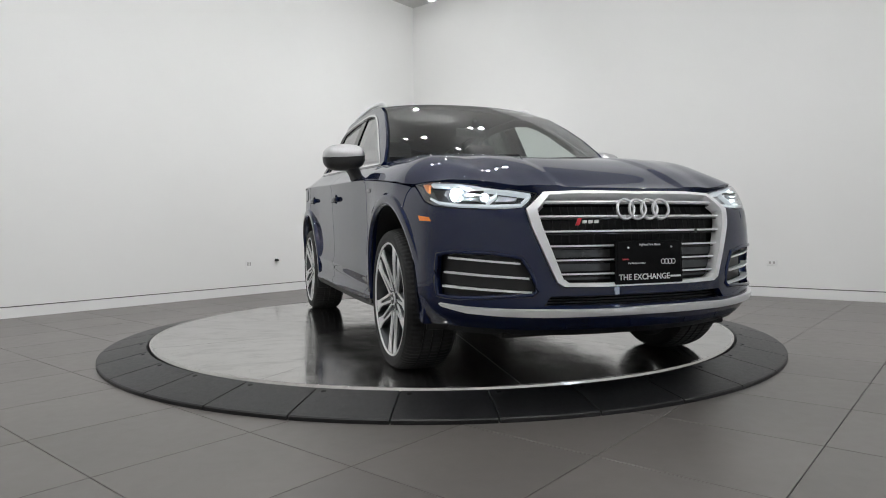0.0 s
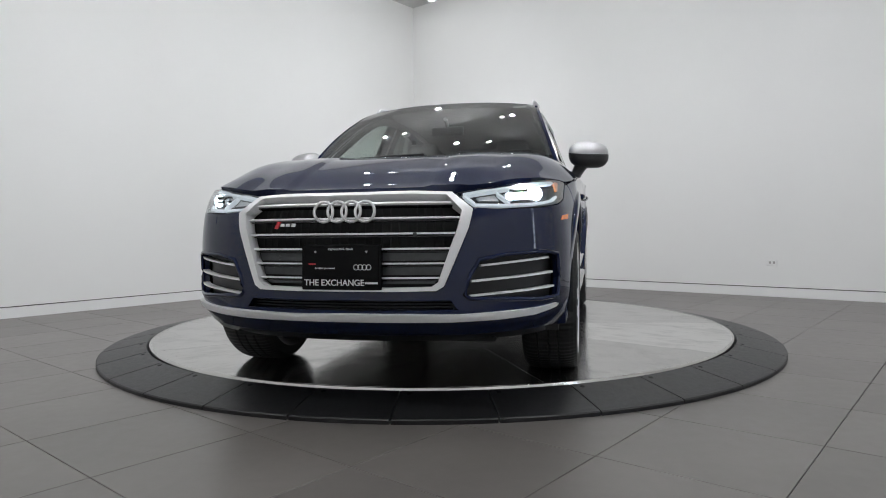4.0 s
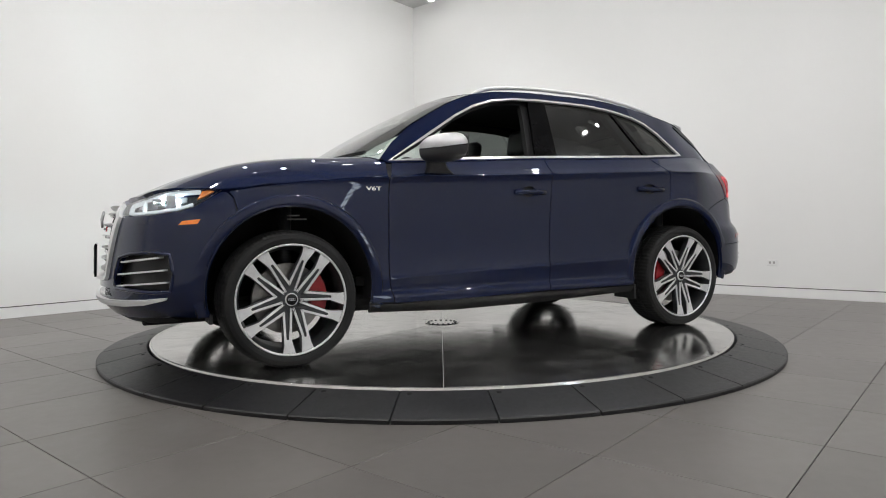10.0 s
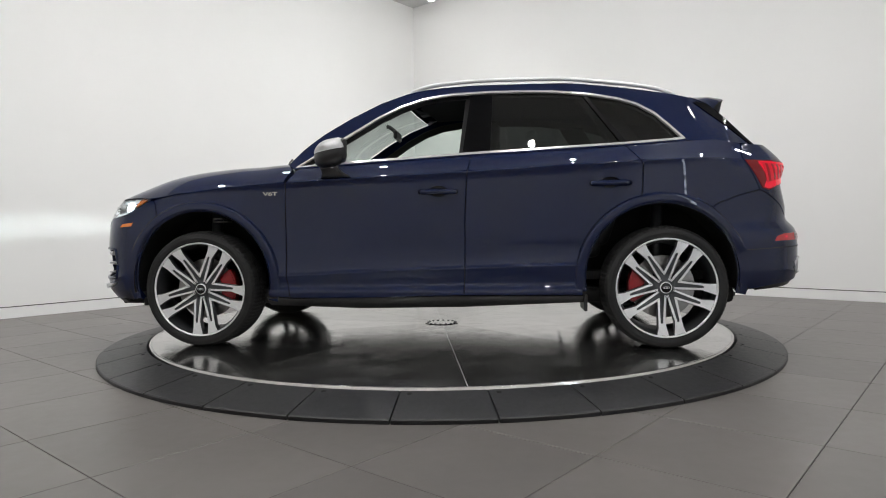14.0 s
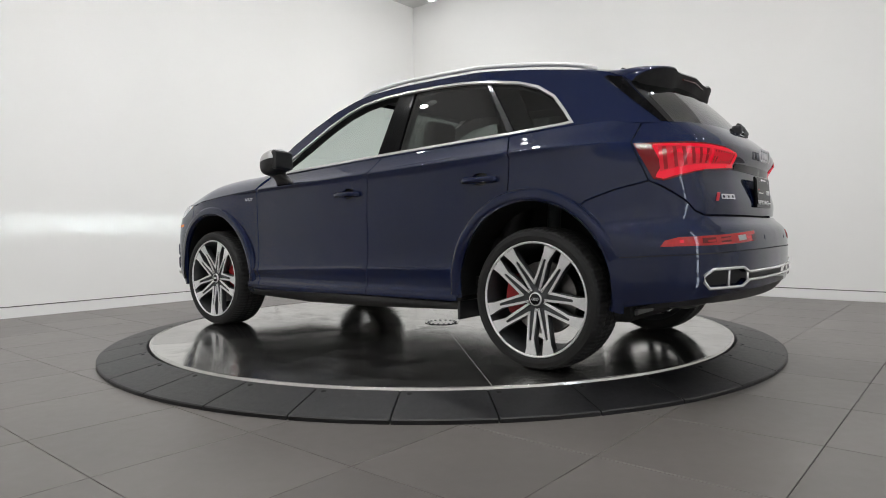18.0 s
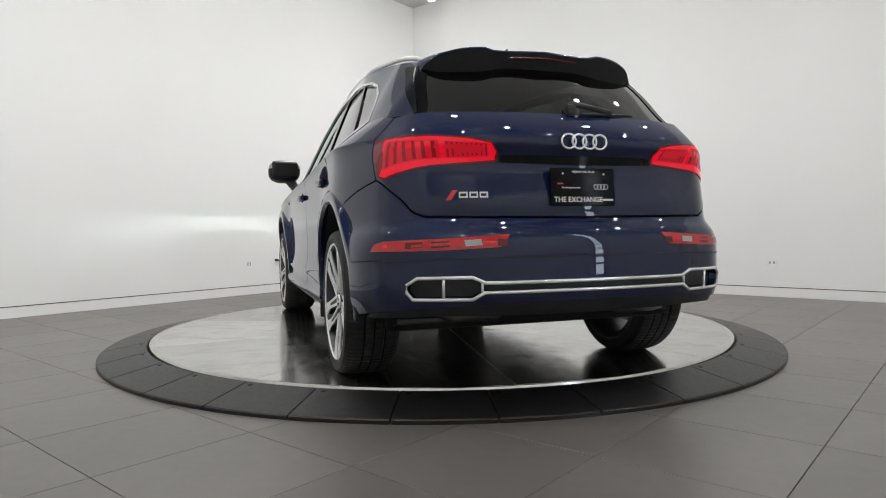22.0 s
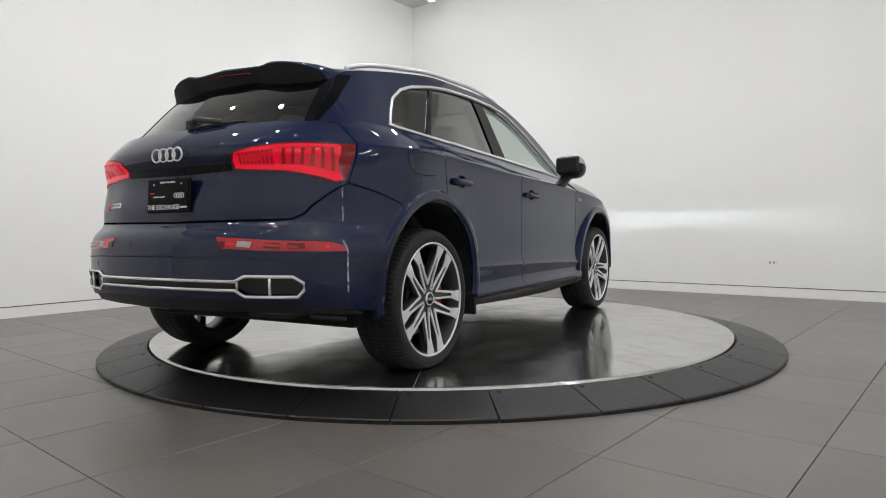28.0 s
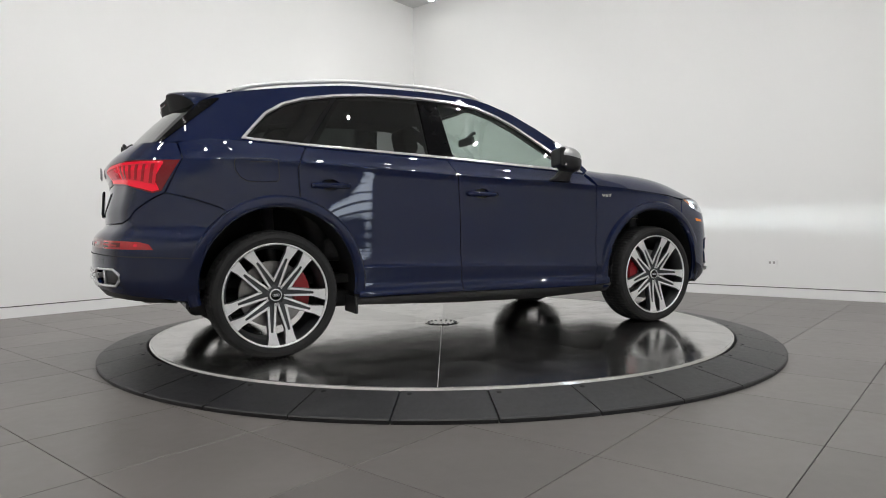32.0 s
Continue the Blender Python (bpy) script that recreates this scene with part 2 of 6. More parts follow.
def wall(name, a, b, label, face=None):
    """A wall of real thickness with a shadow gap above a flush base board."""
    d = (b - a).normalized()
    length = (b - a).length
    n = Vector((-d.y, d.x, 0))
    centre = Vector((0, -1, 0))
    if n.dot(centre - a) < 0:
        n = -n
    frame_m = Matrix((( d.x, n.x, 0, a.x), (d.y, n.y, 0, a.y), (0, 0, 1, 0), (0, 0, 0, 1)))
    root = None
    for nm, z0, z1, back, mat in (("wall", FLOOR_Z + 0.110, CEIL_Z, 0.0, face or WALL), ("shadow_gap", FLOOR_Z + 0.100, FLOOR_Z + 0.110, -0.012, GROOVE), ("base_board", FLOOR_Z, FLOOR_Z + 0.100, 0.0, TRIM)):
        bm = box_bm((length + 0.2, 0.15, z1 - z0), (length / 2, -0.075 + back, (z0 + z1) / 2))
        bmesh.ops.transform(bm, matrix=frame_m, verts=bm.verts)
        ob = part(name if nm == "wall" else nm, bm, mat, root)
        if root is None:
            root = tagged(ob, label, "wall", kind="structure")
    return frame_m


tile_turn = radians(49.725)
TILE_M = 0.5905
bm = bmesh.new()
vs = [bm.verts.new((p.x, p.y, FLOOR_Z - 0.006)) for p in (CORNER - 0.1 * LEFT_DIR, ROOM_L, ROOM_D, ROOM_R)]
bm.faces.new(vs)
r = bmesh.ops.extrude_face_region(bm, geom=bm.faces[:])
bmesh.ops.translate(bm, vec=(0, 0, -0.1), verts=[v for v in r["geom"] if isinstance(v, bmesh.types.BMVert)])
bmesh.ops.recalc_face_normals(bm, faces=bm.faces)
floor = tagged(part("floor", bm, GROUT, None), "grey matt porcelain floor tiles with thin dark joints", "floor", kind="structure")

LEFT_M = wall("wall_north", CORNER, ROOM_L, "plain white painted wall with a base board and shadow gap")
RIGHT_M = wall("wall_east", CORNER, ROOM_R, "plain white painted wall with a base board and shadow gap")
wall("wall_west", ROOM_L, ROOM_D, "plain white painted wall", GREY_WALL)
BACK_M = wall("wall_south", ROOM_D, ROOM_R, "plain white painted wall", GREY_WALL)
bm = bmesh.new()
vs = [bm.verts.new((p.x, p.y, CEIL_Z)) for p in (CORNER, ROOM_L, ROOM_D, ROOM_R)]
bm.faces.new(vs)
r = bmesh.ops.extrude_face_region(bm, geom=bm.faces[:])
bmesh.ops.translate(bm, vec=(0, 0, 0.12), verts=[v for v in r["geom"] if isinstance(v, bmesh.types.BMVert)])
bmesh.ops.recalc_face_normals(bm, faces=bm.faces)
tagged(part("ceiling", bm, CEIL, None), "plain light grey ceiling", "ceiling", kind="structure")


# ---- slim floor lamp beside the turntable ----
def floor_lamp():
    root = tagged(new("floor_lamp"), "tall slim floor lamp with a ladder of bright cells", "floor lamp")
    part("base_plate", box_bm((0.30, 0.24, 0.02), (0, 0, 0.01), 0.004), SATIN_BLACK, root, "black base plate")
    for x in (-0.05, 0.05):
        part("post", box_bm((0.014, 0.03, 2.08), (x, 0, 1.06), 0.003), SATIN_BLACK, root, "black post")
    for k in range(16):
        part("cell", box_bm((0.084, 0.02, 0.095), (0, 0, 0.16 + 0.125 * k), 0.004), CELL_GLOW, root, "bright lamp cell")
    root.matrix_basis = pose(1.90, -3.20, FLOOR_Z, 0, 0, 35)


# ---- ceiling spots ----
def ceiling_spot():
    root = tagged(new("ceiling_spotlight"), "lit round spotlight under the grey ceiling", "spotlight", "ceiling spotlights")
    part("housing", lathe([(0.0, 0.0), (0.062, 0.0), (0.068, -0.01), (0.068, -0.16), (0.06, -0.165), (0.036, -0.148)], 24, "z"), TRIM, root, "white housing", True)
    part("lens", lathe([(0.0, -0.149), (0.02, -0.149), (0.036, -0.148)], 24, "z"), SPOT_GLOW, root, "bright lens")
    return root


spot = ceiling_spot()
SPOTS = [(-0.103, 4.777)]
for i in range(5):
    for j in range(5):
        p = Vector((0.15, -1.2, 0)) + (i - 2) * 1.45 * LEFT_DIR + (j - 2) * 1.45 * RIGHT_DIR
        SPOTS.append((p.x, p.y))
for k, (x, y) in enumerate(SPOTS):
    m = pose(x, y, CEIL_Z)
    if k:
        copy_thing(spot, m)
    else:
        spot.matrix_basis = m


def beam(name, x, y, z, target, watts, cone):
    ld = bpy.data.lights.new(name, "SPOT")
    ld.energy, ld.spot_size, ld.spot_blend, ld.shadow_soft_size = watts, radians(cone), 1.0, 0.035
    ld.color = (1.0, 0.99, 0.985)
    new(name, ld).matrix_basis = look((x, y, z), target)


for x, y in SPOTS[1:]:
    beam("spot_beam", x, y, CEIL_Z - 0.19, (x, y, 0), SPOT_WATTS, 140)


def wall_washers():
    """A track of spotlights before each wall, tilted towards it."""
    # ROOM_D rows are added out of view, to brighten the walls the paint mirrors.
    for base, along, inward, watts in ((CORNER, LEFT_DIR, RIGHT_DIR, WASH_WATTS), (CORNER, RIGHT_DIR, LEFT_DIR, 0.80 * WASH_WATTS), (ROOM_D, -LEFT_DIR, -RIGHT_DIR, BACK_WATTS), (ROOM_D, -RIGHT_DIR, -LEFT_DIR, BACK_WATTS)):
        for k in range(5 if watts > 50 else 3):
            p = base + along * (2.1 + 1.7 * k) + inward * 3.2
            aim = base + along * (2.1 + 1.7 * k)
            copy_thing(spot, pose(p.x, p.y, CEIL_Z))
            beam("wall_beam", p.x, p.y, CEIL_Z - 0.19, (aim.x, aim.y, WASH_AIM), watts * (1.16, 1.05, 0.86, 0.74, 0.72)[k], 150)


wall_washers()

floor_lamp()

# ---- turntable ----
DISC_R, RAMP_R = 2.0324, 2.3278
TURN0, TURN_RATE = -70.51, -8.217
CAR_DX, CAR_DY = 0.0, 0.131


def turntable():
    """Steel deck of eight radial plates with open joints, a rim and a hub ring."""
    root = tagged(new("turntable"), "round brushed steel turntable deck with radial joints and smudges", "turntable")
    part("base", lathe([(0.0, -0.02), (DISC_R, -0.02), (DISC_R, -0.08), (0.0, -0.08)], 96, "z"), BLACK_GAP, root)
    n = 10
    bm = bmesh.new()
    g = 0.0012
    def vert(r, a, z):
        d = g / r
        return bm.verts.new((r * math.cos(a * (1 - 2 * d / step) + d), r * math.sin(a * (1 - 2 * d / step) + d), z))
    step = 2 * math.pi / n
    rows = [step * i / 18 for i in range(19)]
    top_o = [vert(DISC_R - 0.017, a, 0) for a in rows]
    top_i = [vert(0.135, a, 0) for a in rows]
    low_o = [bm.verts.new(v.co + Vector((0, 0, -0.004))) for v in top_o]
    low_i = [bm.verts.new(v.co + Vector((0, 0, -0.004))) for v in top_i]
    for i in range(18):
        bm.faces.new((top_i[i], top_o[i], top_o[i + 1], top_i[i + 1]))
        bm.faces.new((top_o[i], low_o[i], low_o[i + 1], top_o[i + 1]))
        bm.faces.new((low_i[i], top_i[i], top_i[i + 1], low_i[i + 1]))
    for i in (0, 18):
        bm.faces.new((top_i[i], low_i[i], low_o[i], top_o[i]))
    bmesh.ops.recalc_face_normals(bm, faces=bm.faces)
    me = bpy.data.meshes.new("deck_plate")
    bm.to_mesh(me)
    bm.free()
    me.materials.append(STEEL)
    brushing = me.uv_layers.new(name="brushing")
    half = step / 2
    for loop in me.loops:
        p = me.vertices[loop.vertex_index].co
        brushing.data[loop.index].uv = (p.x * math.cos(half) + p.y * math.sin(half), p.y * math.cos(half) - p.x * math.sin(half))
    for k in range(n):
        ob = new("deck_plate", me)
        ob.parent = root
        ob.matrix_basis = pose(0, 0, 0, 0, 0, 98.8 + 36 * k)
    part("seam_strips", lathe([(0.12, -0.0022), (DISC_R - 0.012, -0.0022), (DISC_R - 0.012, -0.02), (0.12, -0.02)], 96, "z"), MACHINED, root, "bright steel below the joints")
    part("rim", lathe([(DISC_R - 0.015, 0.0), (DISC_R - 0.014, 0.002), (DISC_R - 0.002, 0.002), (DISC_R, 0.0), (DISC_R, -0.05)], 128, "z"), HUB_STEEL, root, "polished steel rim", True)
    part("hub_plate", lathe([(0.0, 0.004), (0.125, 0.004), (0.131, 0.0), (0.131, -0.02)], 48, "z"), HUB_STEEL, root)
    bolt = lathe([(0.0, 0.005), (0.007, 0.005), (0.009, 0.003), (0.009, 0.0)], 10, "z")
    me = bpy.data.meshes.new("bolt")
    bolt.to_mesh(me)
    bolt.free()
    me.materials.append(RIM_DARK)
    for k in range(16):
        ob = new("bolt", me)
        ob.parent = root
        ob.location = (0.105 * math.cos(k * math.pi / 8), 0.105 * math.sin(k * math.pi / 8), 0.003)
    return root


table = turntable()


def ramp_piece():
    """One tapered rubber segment of the ring round the deck."""
    step = 2 * math.pi / 33
    bm = bmesh.new()
    prof = [(DISC_R + 0.012, FLOOR_Z), (DISC_R + 0.012, -0.012), (DISC_R + 0.02, -0.006), (RAMP_R - 0.03, -0.050), (RAMP_R - 0.006, -0.055), (RAMP_R, -0.060), (RAMP_R, FLOOR_Z)]
    rows = []
    n = 6
    for i in range(n + 1):
        row = []
        for r, z in prof:
            d = 0.0035 / r
            a = -step / 2 + d + (step - 2 * d) * i / n
            row.append(bm.verts.new((r * math.cos(a), r * math.sin(a), z)))
        rows.append(row)
    for i in range(n):
        for j in range(len(prof) - 1):
            bm.faces.new((rows[i][j], rows[i][j + 1], rows[i + 1][j + 1], rows[i + 1][j]))
    bm.faces.new(rows[0])
    bm.faces.new(rows[-1][::-1])
    bmesh.ops.recalc_face_normals(bm, faces=bm.faces)
    root = tagged(part("ramp_segment", bm, RUBBER_RAMP, None), "black rubber ramp segment round the steel turntable", "ramp", "ring of ramp segments")
    bolt = lathe([(0.0, 0.002), (0.011, 0.002), (0.013, 0.0), (0.013, -0.004)], 10, "z")
    ob = part("bolt", bolt, BLACK_GAP, root)
    a = -step / 2 + 0.022
    ob.matrix_basis = pose((DISC_R + 0.05) * math.cos(a), (DISC_R + 0.05) * math.sin(a), -0.012) @ pose(0, 0, 0, 0, 11, 0)
    return root


seg = ramp_piece()
seg.matrix_basis = pose(0, 0, 0, 0, 0, -95.3 + 5.4545)
for k in range(1, 33):
    copy_thing(seg, pose(0, 0, 0, 0, 0, -95.3 + 5.4545 + k * 360 / 33))


# ---- car: surface maths ----
def pchip(points):
    """Monotone cubic through (x, y) points; flat outside."""
    xs = [p[0] for p in points]
    ys = [p[1] for p in points]
    n = len(xs)
    h = [xs[i + 1] - xs[i] for i in range(n - 1)]
    d = [(ys[i + 1] - ys[i]) / h[i] for i in range(n - 1)]
    m = [0.0] * n
    for i in range(1, n - 1):
        if d[i - 1] * d[i] > 0:
            w1, w2 = 2 * h[i] + h[i - 1], h[i] + 2 * h[i - 1]
            m[i] = (w1 + w2) / (w1 / d[i - 1] + w2 / d[i])
    m[0], m[-1] = d[0], d[-1]

    def f(x):
        if x <= xs[0]:
            return ys[0]
        if x >= xs[-1]:
            return ys[-1]
        lo, hi = 0, n - 1
        while hi - lo > 1:
            mid = (lo + hi) // 2
            if xs[mid] <= x:
                lo = mid
            else:
                hi = mid
        t = (x - xs[lo]) / h[lo]
        return ((1 + 2 * t) * (1 - t) ** 2 * ys[lo] + t * (1 - t) ** 2 * h[lo] * m[lo]
                + t * t * (3 - 2 * t) * ys[hi] + t * t * (t - 1) * h[lo] * m[hi])
    return f


def sstep(a, b, x):
    t = min(1.0, max(0.0, (x - a) / (b - a)))
    return t * t * (3 - 2 * t)


# outline of the body from above, front centre to rear centre
PLAN_PTS = [(2.295, 0), (2.288, 0.2), (2.255, 0.4), (2.195, 0.58), (2.115, 0.73), (2.03, 0.822), (1.93, 0.878), (1.8, 0.908), (1.6, 0.928), (1.41, 0.934),
            (1.15, 0.930), (0.9, 0.922), (0.4, 0.925), (-0.1, 0.928), (-0.6, 0.928), (-1.0, 0.931), (-1.41, 0.938), (-1.7, 0.930), (-1.9, 0.905),
            (-2.03, 0.865), (-2.13, 0.81), (-2.215, 0.72), (-2.265, 0.6), (-2.305, 0.45), (-2.328, 0.25), (-2.336, 0)]


def dense_plan():
    pts = [Vector((x, y)) for x, y in PLAN_PTS]
    ext = [Vector((pts[0].x, -pts[1].y))] + pts + [Vector((pts[-1].x, -pts[-2].y))]
    out = []
    for i in range(1, len(ext) - 2):
        p0, p1, p2, p3 = ext[i - 1:i + 3]
        t01, t12, t23 = [max(1e-6, (b - a).length) ** 0.5 for a, b in ((p0, p1), (p1, p2), (p2, p3))]
        m1 = (p2 - p1) + t12 * ((p1 - p0) / t01 - (p2 - p0) / (t01 + t12))
        m2 = (p2 - p1) + t12 * ((p3 - p2) / t23 - (p3 - p1) / (t12 + t23))
        for k in range(24):
            t = k / 24
            out.append((2 * t ** 3 - 3 * t * t + 1) * p1 + (t ** 3 - 2 * t * t + t) * m1 + (-2 * t ** 3 + 3 * t * t) * p2 + (t ** 3 - t * t) * m2)
    out.append(pts[-1])
    return out


PLAN = dense_plan()
PLAN_S = [0.0]
for a_, b_ in zip(PLAN, PLAN[1:]):
    PLAN_S.append(PLAN_S[-1] + (b_ - a_).length)
PLAN_LEN = PLAN_S[-1]
SIDE_I = max(range(len(PLAN)), key=lambda i: PLAN[i].y if PLAN[i].x > 0.9 else 0)


def plan_at(s):
    s = min(max(s, 0.0), PLAN_LEN)
    lo, hi = 0, len(PLAN_S) - 1
    while hi - lo > 1:
        mid = (lo + hi) // 2
        if PLAN_S[mid] <= s:
            lo = mid
        else:
            hi = mid
    t = (s - PLAN_S[lo]) / (PLAN_S[hi] - PLAN_S[lo])
    p = PLAN[lo].lerp(PLAN[hi], t)
    a, b = max(0, lo - 3), min(len(PLAN) - 1, hi + 3)
    d = PLAN[b] - PLAN[a]
    if lo < 3 or hi > len(PLAN) - 4:
        k = 0.0 if lo < 3 else 1.0
        if (lo < 3 and s < 1e-3) or (k and s > PLAN_LEN - 1e-3):
            d = Vector((0, 1)) if lo < 3 else Vector((0, -1))
    n = Vector((d.y, -d.x)).normalized()
    return p, n


def sx(x):
    """Arc length on the outline for a place x along the side."""
    for i in range(len(PLAN) - 1):
        if PLAN[i].x >= x >= PLAN[i + 1].x:
            t = (PLAN[i].x - x) / max(1e-9, PLAN[i].x - PLAN[i + 1].x)
            return PLAN_S[i] + t * (PLAN_S[i + 1] - PLAN_S[i])
    return 0.0 if x > 0 else PLAN_LEN


def sf(y):
    """Arc length for a place y across the front (signed)."""
    ay = abs(y)
    for i in range(len(PLAN) - 1):
        if PLAN[i].y <= ay <= PLAN[i + 1].y:
            t = (ay - PLAN[i].y) / max(1e-9, PLAN[i + 1].y - PLAN[i].y)
            return math.copysign(PLAN_S[i] + t * (PLAN_S[i + 1] - PLAN_S[i]), y)
    return math.copysign(sx(1.8), y)


def sr(y):
    """Arc length for a place y across the rear (signed by the side)."""
    ay = abs(y)
    for i in range(len(PLAN) - 1, 0, -1):
        if PLAN[i].y <= ay <= PLAN[i - 1].y:
            t = (ay - PLAN[i].y) / max(1e-9, PLAN[i - 1].y - PLAN[i].y)
            return math.copysign(PLAN_S[i] + t * (PLAN_S[i - 1] - PLAN_S[i]), y)
    return math.copysign(sx(-1.8), y)


CREASE = pchip([(-2.3, 1.105), (-1.84, 1.103), (-1.27, 1.093), (-0.26, 1.05), (0.05, 1.038), (0.85, 1.005), (1.3, 0.968), (1.75, 0.918), (2.3, 0.89)])
T_FRONT = pchip([(0.22, 0.16), (0.27, 0.07), (0.32, 0.025), (0.36, 0.0), (0.45, 0.004), (0.6, 0.012), (0.72, 0.022), (0.80, 0.042), (0.86, 0.085), (0.90, 0.14), (0.95, 0.24)])
T_FCORNER = pchip([(0.2, 0.13), (0.28, 0.06), (0.35, 0.015), (0.45, 0.0), (0.62, 0.0), (0.76, 0.010), (0.85, 0.03), (0.92, 0.065), (1.0, 0.16)])
T_FENDER = pchip([(0.2, 0.06), (0.3, 0.025), (0.5, 0.012), (0.75, 0.0), (0.92, 0.008), (1.0, 0.017), (1.03, 0.0185), (1.042, 0.0175), (1.045, 0.0172), (1.049, 0.021), (1.056, 0.031), (1.10, 0.09), (1.18, 0.19)])
T_DOOR = pchip([(0.2, 0.14), (0.25, 0.07), (0.285, 0.022), (0.31, 0.010), (0.345, 0.008), (0.372, 0.026), (0.40, 0.026), (0.435, 0.0205), (0.464, 0.0145), (0.47, 0.0138), (0.474, 0.0155), (0.482, 0.021), (0.50, 0.0245), (0.53, 0.0285),
                (0.58, 0.0305), (0.68, 0.0275), (0.8, 0.024), (0.92, 0.021), (1.0, 0.0195), (1.03, 0.0135), (1.042, 0.0092), (1.045, 0.0086), (1.049, 0.0115), (1.056, 0.020), (1.075, 0.046), (1.10, 0.076), (1.14, 0.118), (1.18, 0.146)])
T_RFENDER = pchip([(0.2, 0.06), (0.3, 0.025), (0.5, 0.012), (0.75, 0.0), (0.9, 0.007), (1.0, 0.014), (1.03, 0.0125), (1.042, 0.0092), (1.045, 0.0086), (1.049, 0.0115), (1.056, 0.022), (1.08, 0.055), (1.12, 0.105), (1.16, 0.155), (1.20, 0.195)])
T_RCORNER = pchip([(0.2, 0.12), (0.30, 0.05), (0.37, 0.012), (0.45, 0.0), (0.62, 0.0), (0.68, 0.012), (0.74, 0.045), (0.80, 0.055), (0.9, 0.062), (1.0, 0.072), (1.05, 0.085), (1.09, 0.105), (1.15, 0.15), (1.22, 0.2), (1.27, 0.25)])
T_REAR = pchip([(0.2, 0.2), (0.30, 0.10), (0.36, 0.05), (0.40, 0.018), (0.46, 0.0), (0.55, 0.0), (0.64, 0.004), (0.685, 0.014), (0.715, 0.035), (0.74, 0.065), (0.765, 0.078), (0.81, 0.075), (0.9, 0.095), (0.955, 0.109),
                (1.0, 0.11), (1.03, 0.095), (1.05, 0.08), (1.08, 0.078), (1.12, 0.10), (1.17, 0.15), (1.22, 0.215), (1.27, 0.29)])
S_FRONT, S_FC, S_FF, S_D0, S_D1, S_RF, S_RC, S_REAR = sf(0.5), sx(1.93), sx(1.5), sx(0.8), sx(-0.85), sx(-1.5), sx(-1.98), sr(0.5)
ARCH_R = 0.435
ARCHES = ((1.395, 0.405), (-1.385, 0.415))


LOW_CREASE = pchip([(-1.3, 0.497), (-0.918, 0.493), (-0.233, 0.477), (0.322, 0.459), (0.826, 0.438), (1.2, 0.43)])


def to_level(x, z):
    """Height measured so that the door crease lies at 0.47 and the shoulder crease at 1.045."""
    if z <= 0.36 or 0.62 < z <= 0.8:
        return z
    if z <= 0.62:
        c = LOW_CREASE(x)
        return 0.36 + (z - 0.36) * (0.11 / (c - 0.36)) if z <= c else 0.47 + (z - c) * (0.15 / (0.62 - c))
    zc = CREASE(x)
    return 0.8 + (z - 0.8) * (0.245 / (zc - 0.8)) if z <= zc else 1.045 + z - zc


def from_level(x, w):
    if w <= 0.36 or 0.62 < w <= 0.8:
        return w
    if w <= 0.62:
        c = LOW_CREASE(x)
        return 0.36 + (w - 0.36) * ((c - 0.36) / 0.11) if w <= 0.47 else c + (w - 0.47) * ((0.62 - c) / 0.15)
    zc = CREASE(x)
    return 0.8 + (w - 0.8) * ((zc - 0.8) / 0.245) if w <= 1.045 else w - 1.045 + zc


def inset(s, x, z):
    w = to_level(x, z)
    knots = ((S_FRONT, T_FRONT, z), (S_FC, T_FCORNER, z), (S_FF, T_FENDER, w), (S_D0, T_DOOR, w), (S_D1, T_DOOR, w), (S_RF, T_RFENDER, w), (S_RC, T_RCORNER, z), (S_REAR, T_REAR, z))
    if s <= knots[0][0]:
        return T_FRONT(z)
    for (s0, f0, z0), (s1, f1, z1) in zip(knots, knots[1:]):
        if s <= s1:
            t = sstep(s0, s1, s)
            return f0(z0) * (1 - t) + f1(z1) * t if f0 is not f1 else f0(z0)
    return T_REAR(z)


def shell(s, z, out=0.0):
    """A point of the lower body: s along the outline (negative on the right), z up."""
    side = -1 if s < 0 else 1
    s = abs(s)
    p, n = plan_at(s)
    d = -inset(s, p.x, z) + out
    q = p + n * d
    return Vector((q.x, side * max(q.y, 0.0) if side > 0 else -max(q.y, 0.0), z))


BELT = pchip([(-2.1, 1.262), (-1.556, 1.234), (-1.19, 1.208), (-0.73, 1.187), (-0.284, 1.168), (0.314, 1.135), (0.811, 1.108), (1.0, 1.10)])
ROOF0 = pchip([(-1.95, 1.528), (-1.75, 1.558), (-1.5, 1.596), (-1.2, 1.631), (-0.9, 1.653), (-0.5, 1.661), (-0.2, 1.655), (0.05, 1.635), (0.205, 1.61), (0.4, 1.563)])


def house(x, z, side=1, out=0.0):
    """A point of the upper side: belt to roof edge."""
    zb = BELT(x)
    y0 = shell(sx(x), zb).y
    return Vector((x, side * (y0 - 0.40 * (z - zb) - 0.05 * max(0.0, z - zb - 0.28) - 0.19 * (z - zb) * sstep(-0.9, -1.6, x) - 0.13 * (z - zb) * sstep(-1.5, -1.85, x) - 0.05 * sstep(-1.80, -1.99, x) + out), z + 0.3 * out))


EDGE_PTS = [(0.86, 1.122), (0.775, 1.218), (0.653, 1.317), (0.488, 1.419), (0.295, 1.52), (0.13, 1.578), (-0.05, 1.61), (-0.35, 1.623), (-0.8, 1.618), (-1.15, 1.588), (-1.4, 1.556), (-1.6, 1.519), (-1.74, 1.486)]
EDGE_Z = pchip([p for p in EDGE_PTS[::-1]])


def roof_edge(x):
    return house(x, EDGE_Z(x))


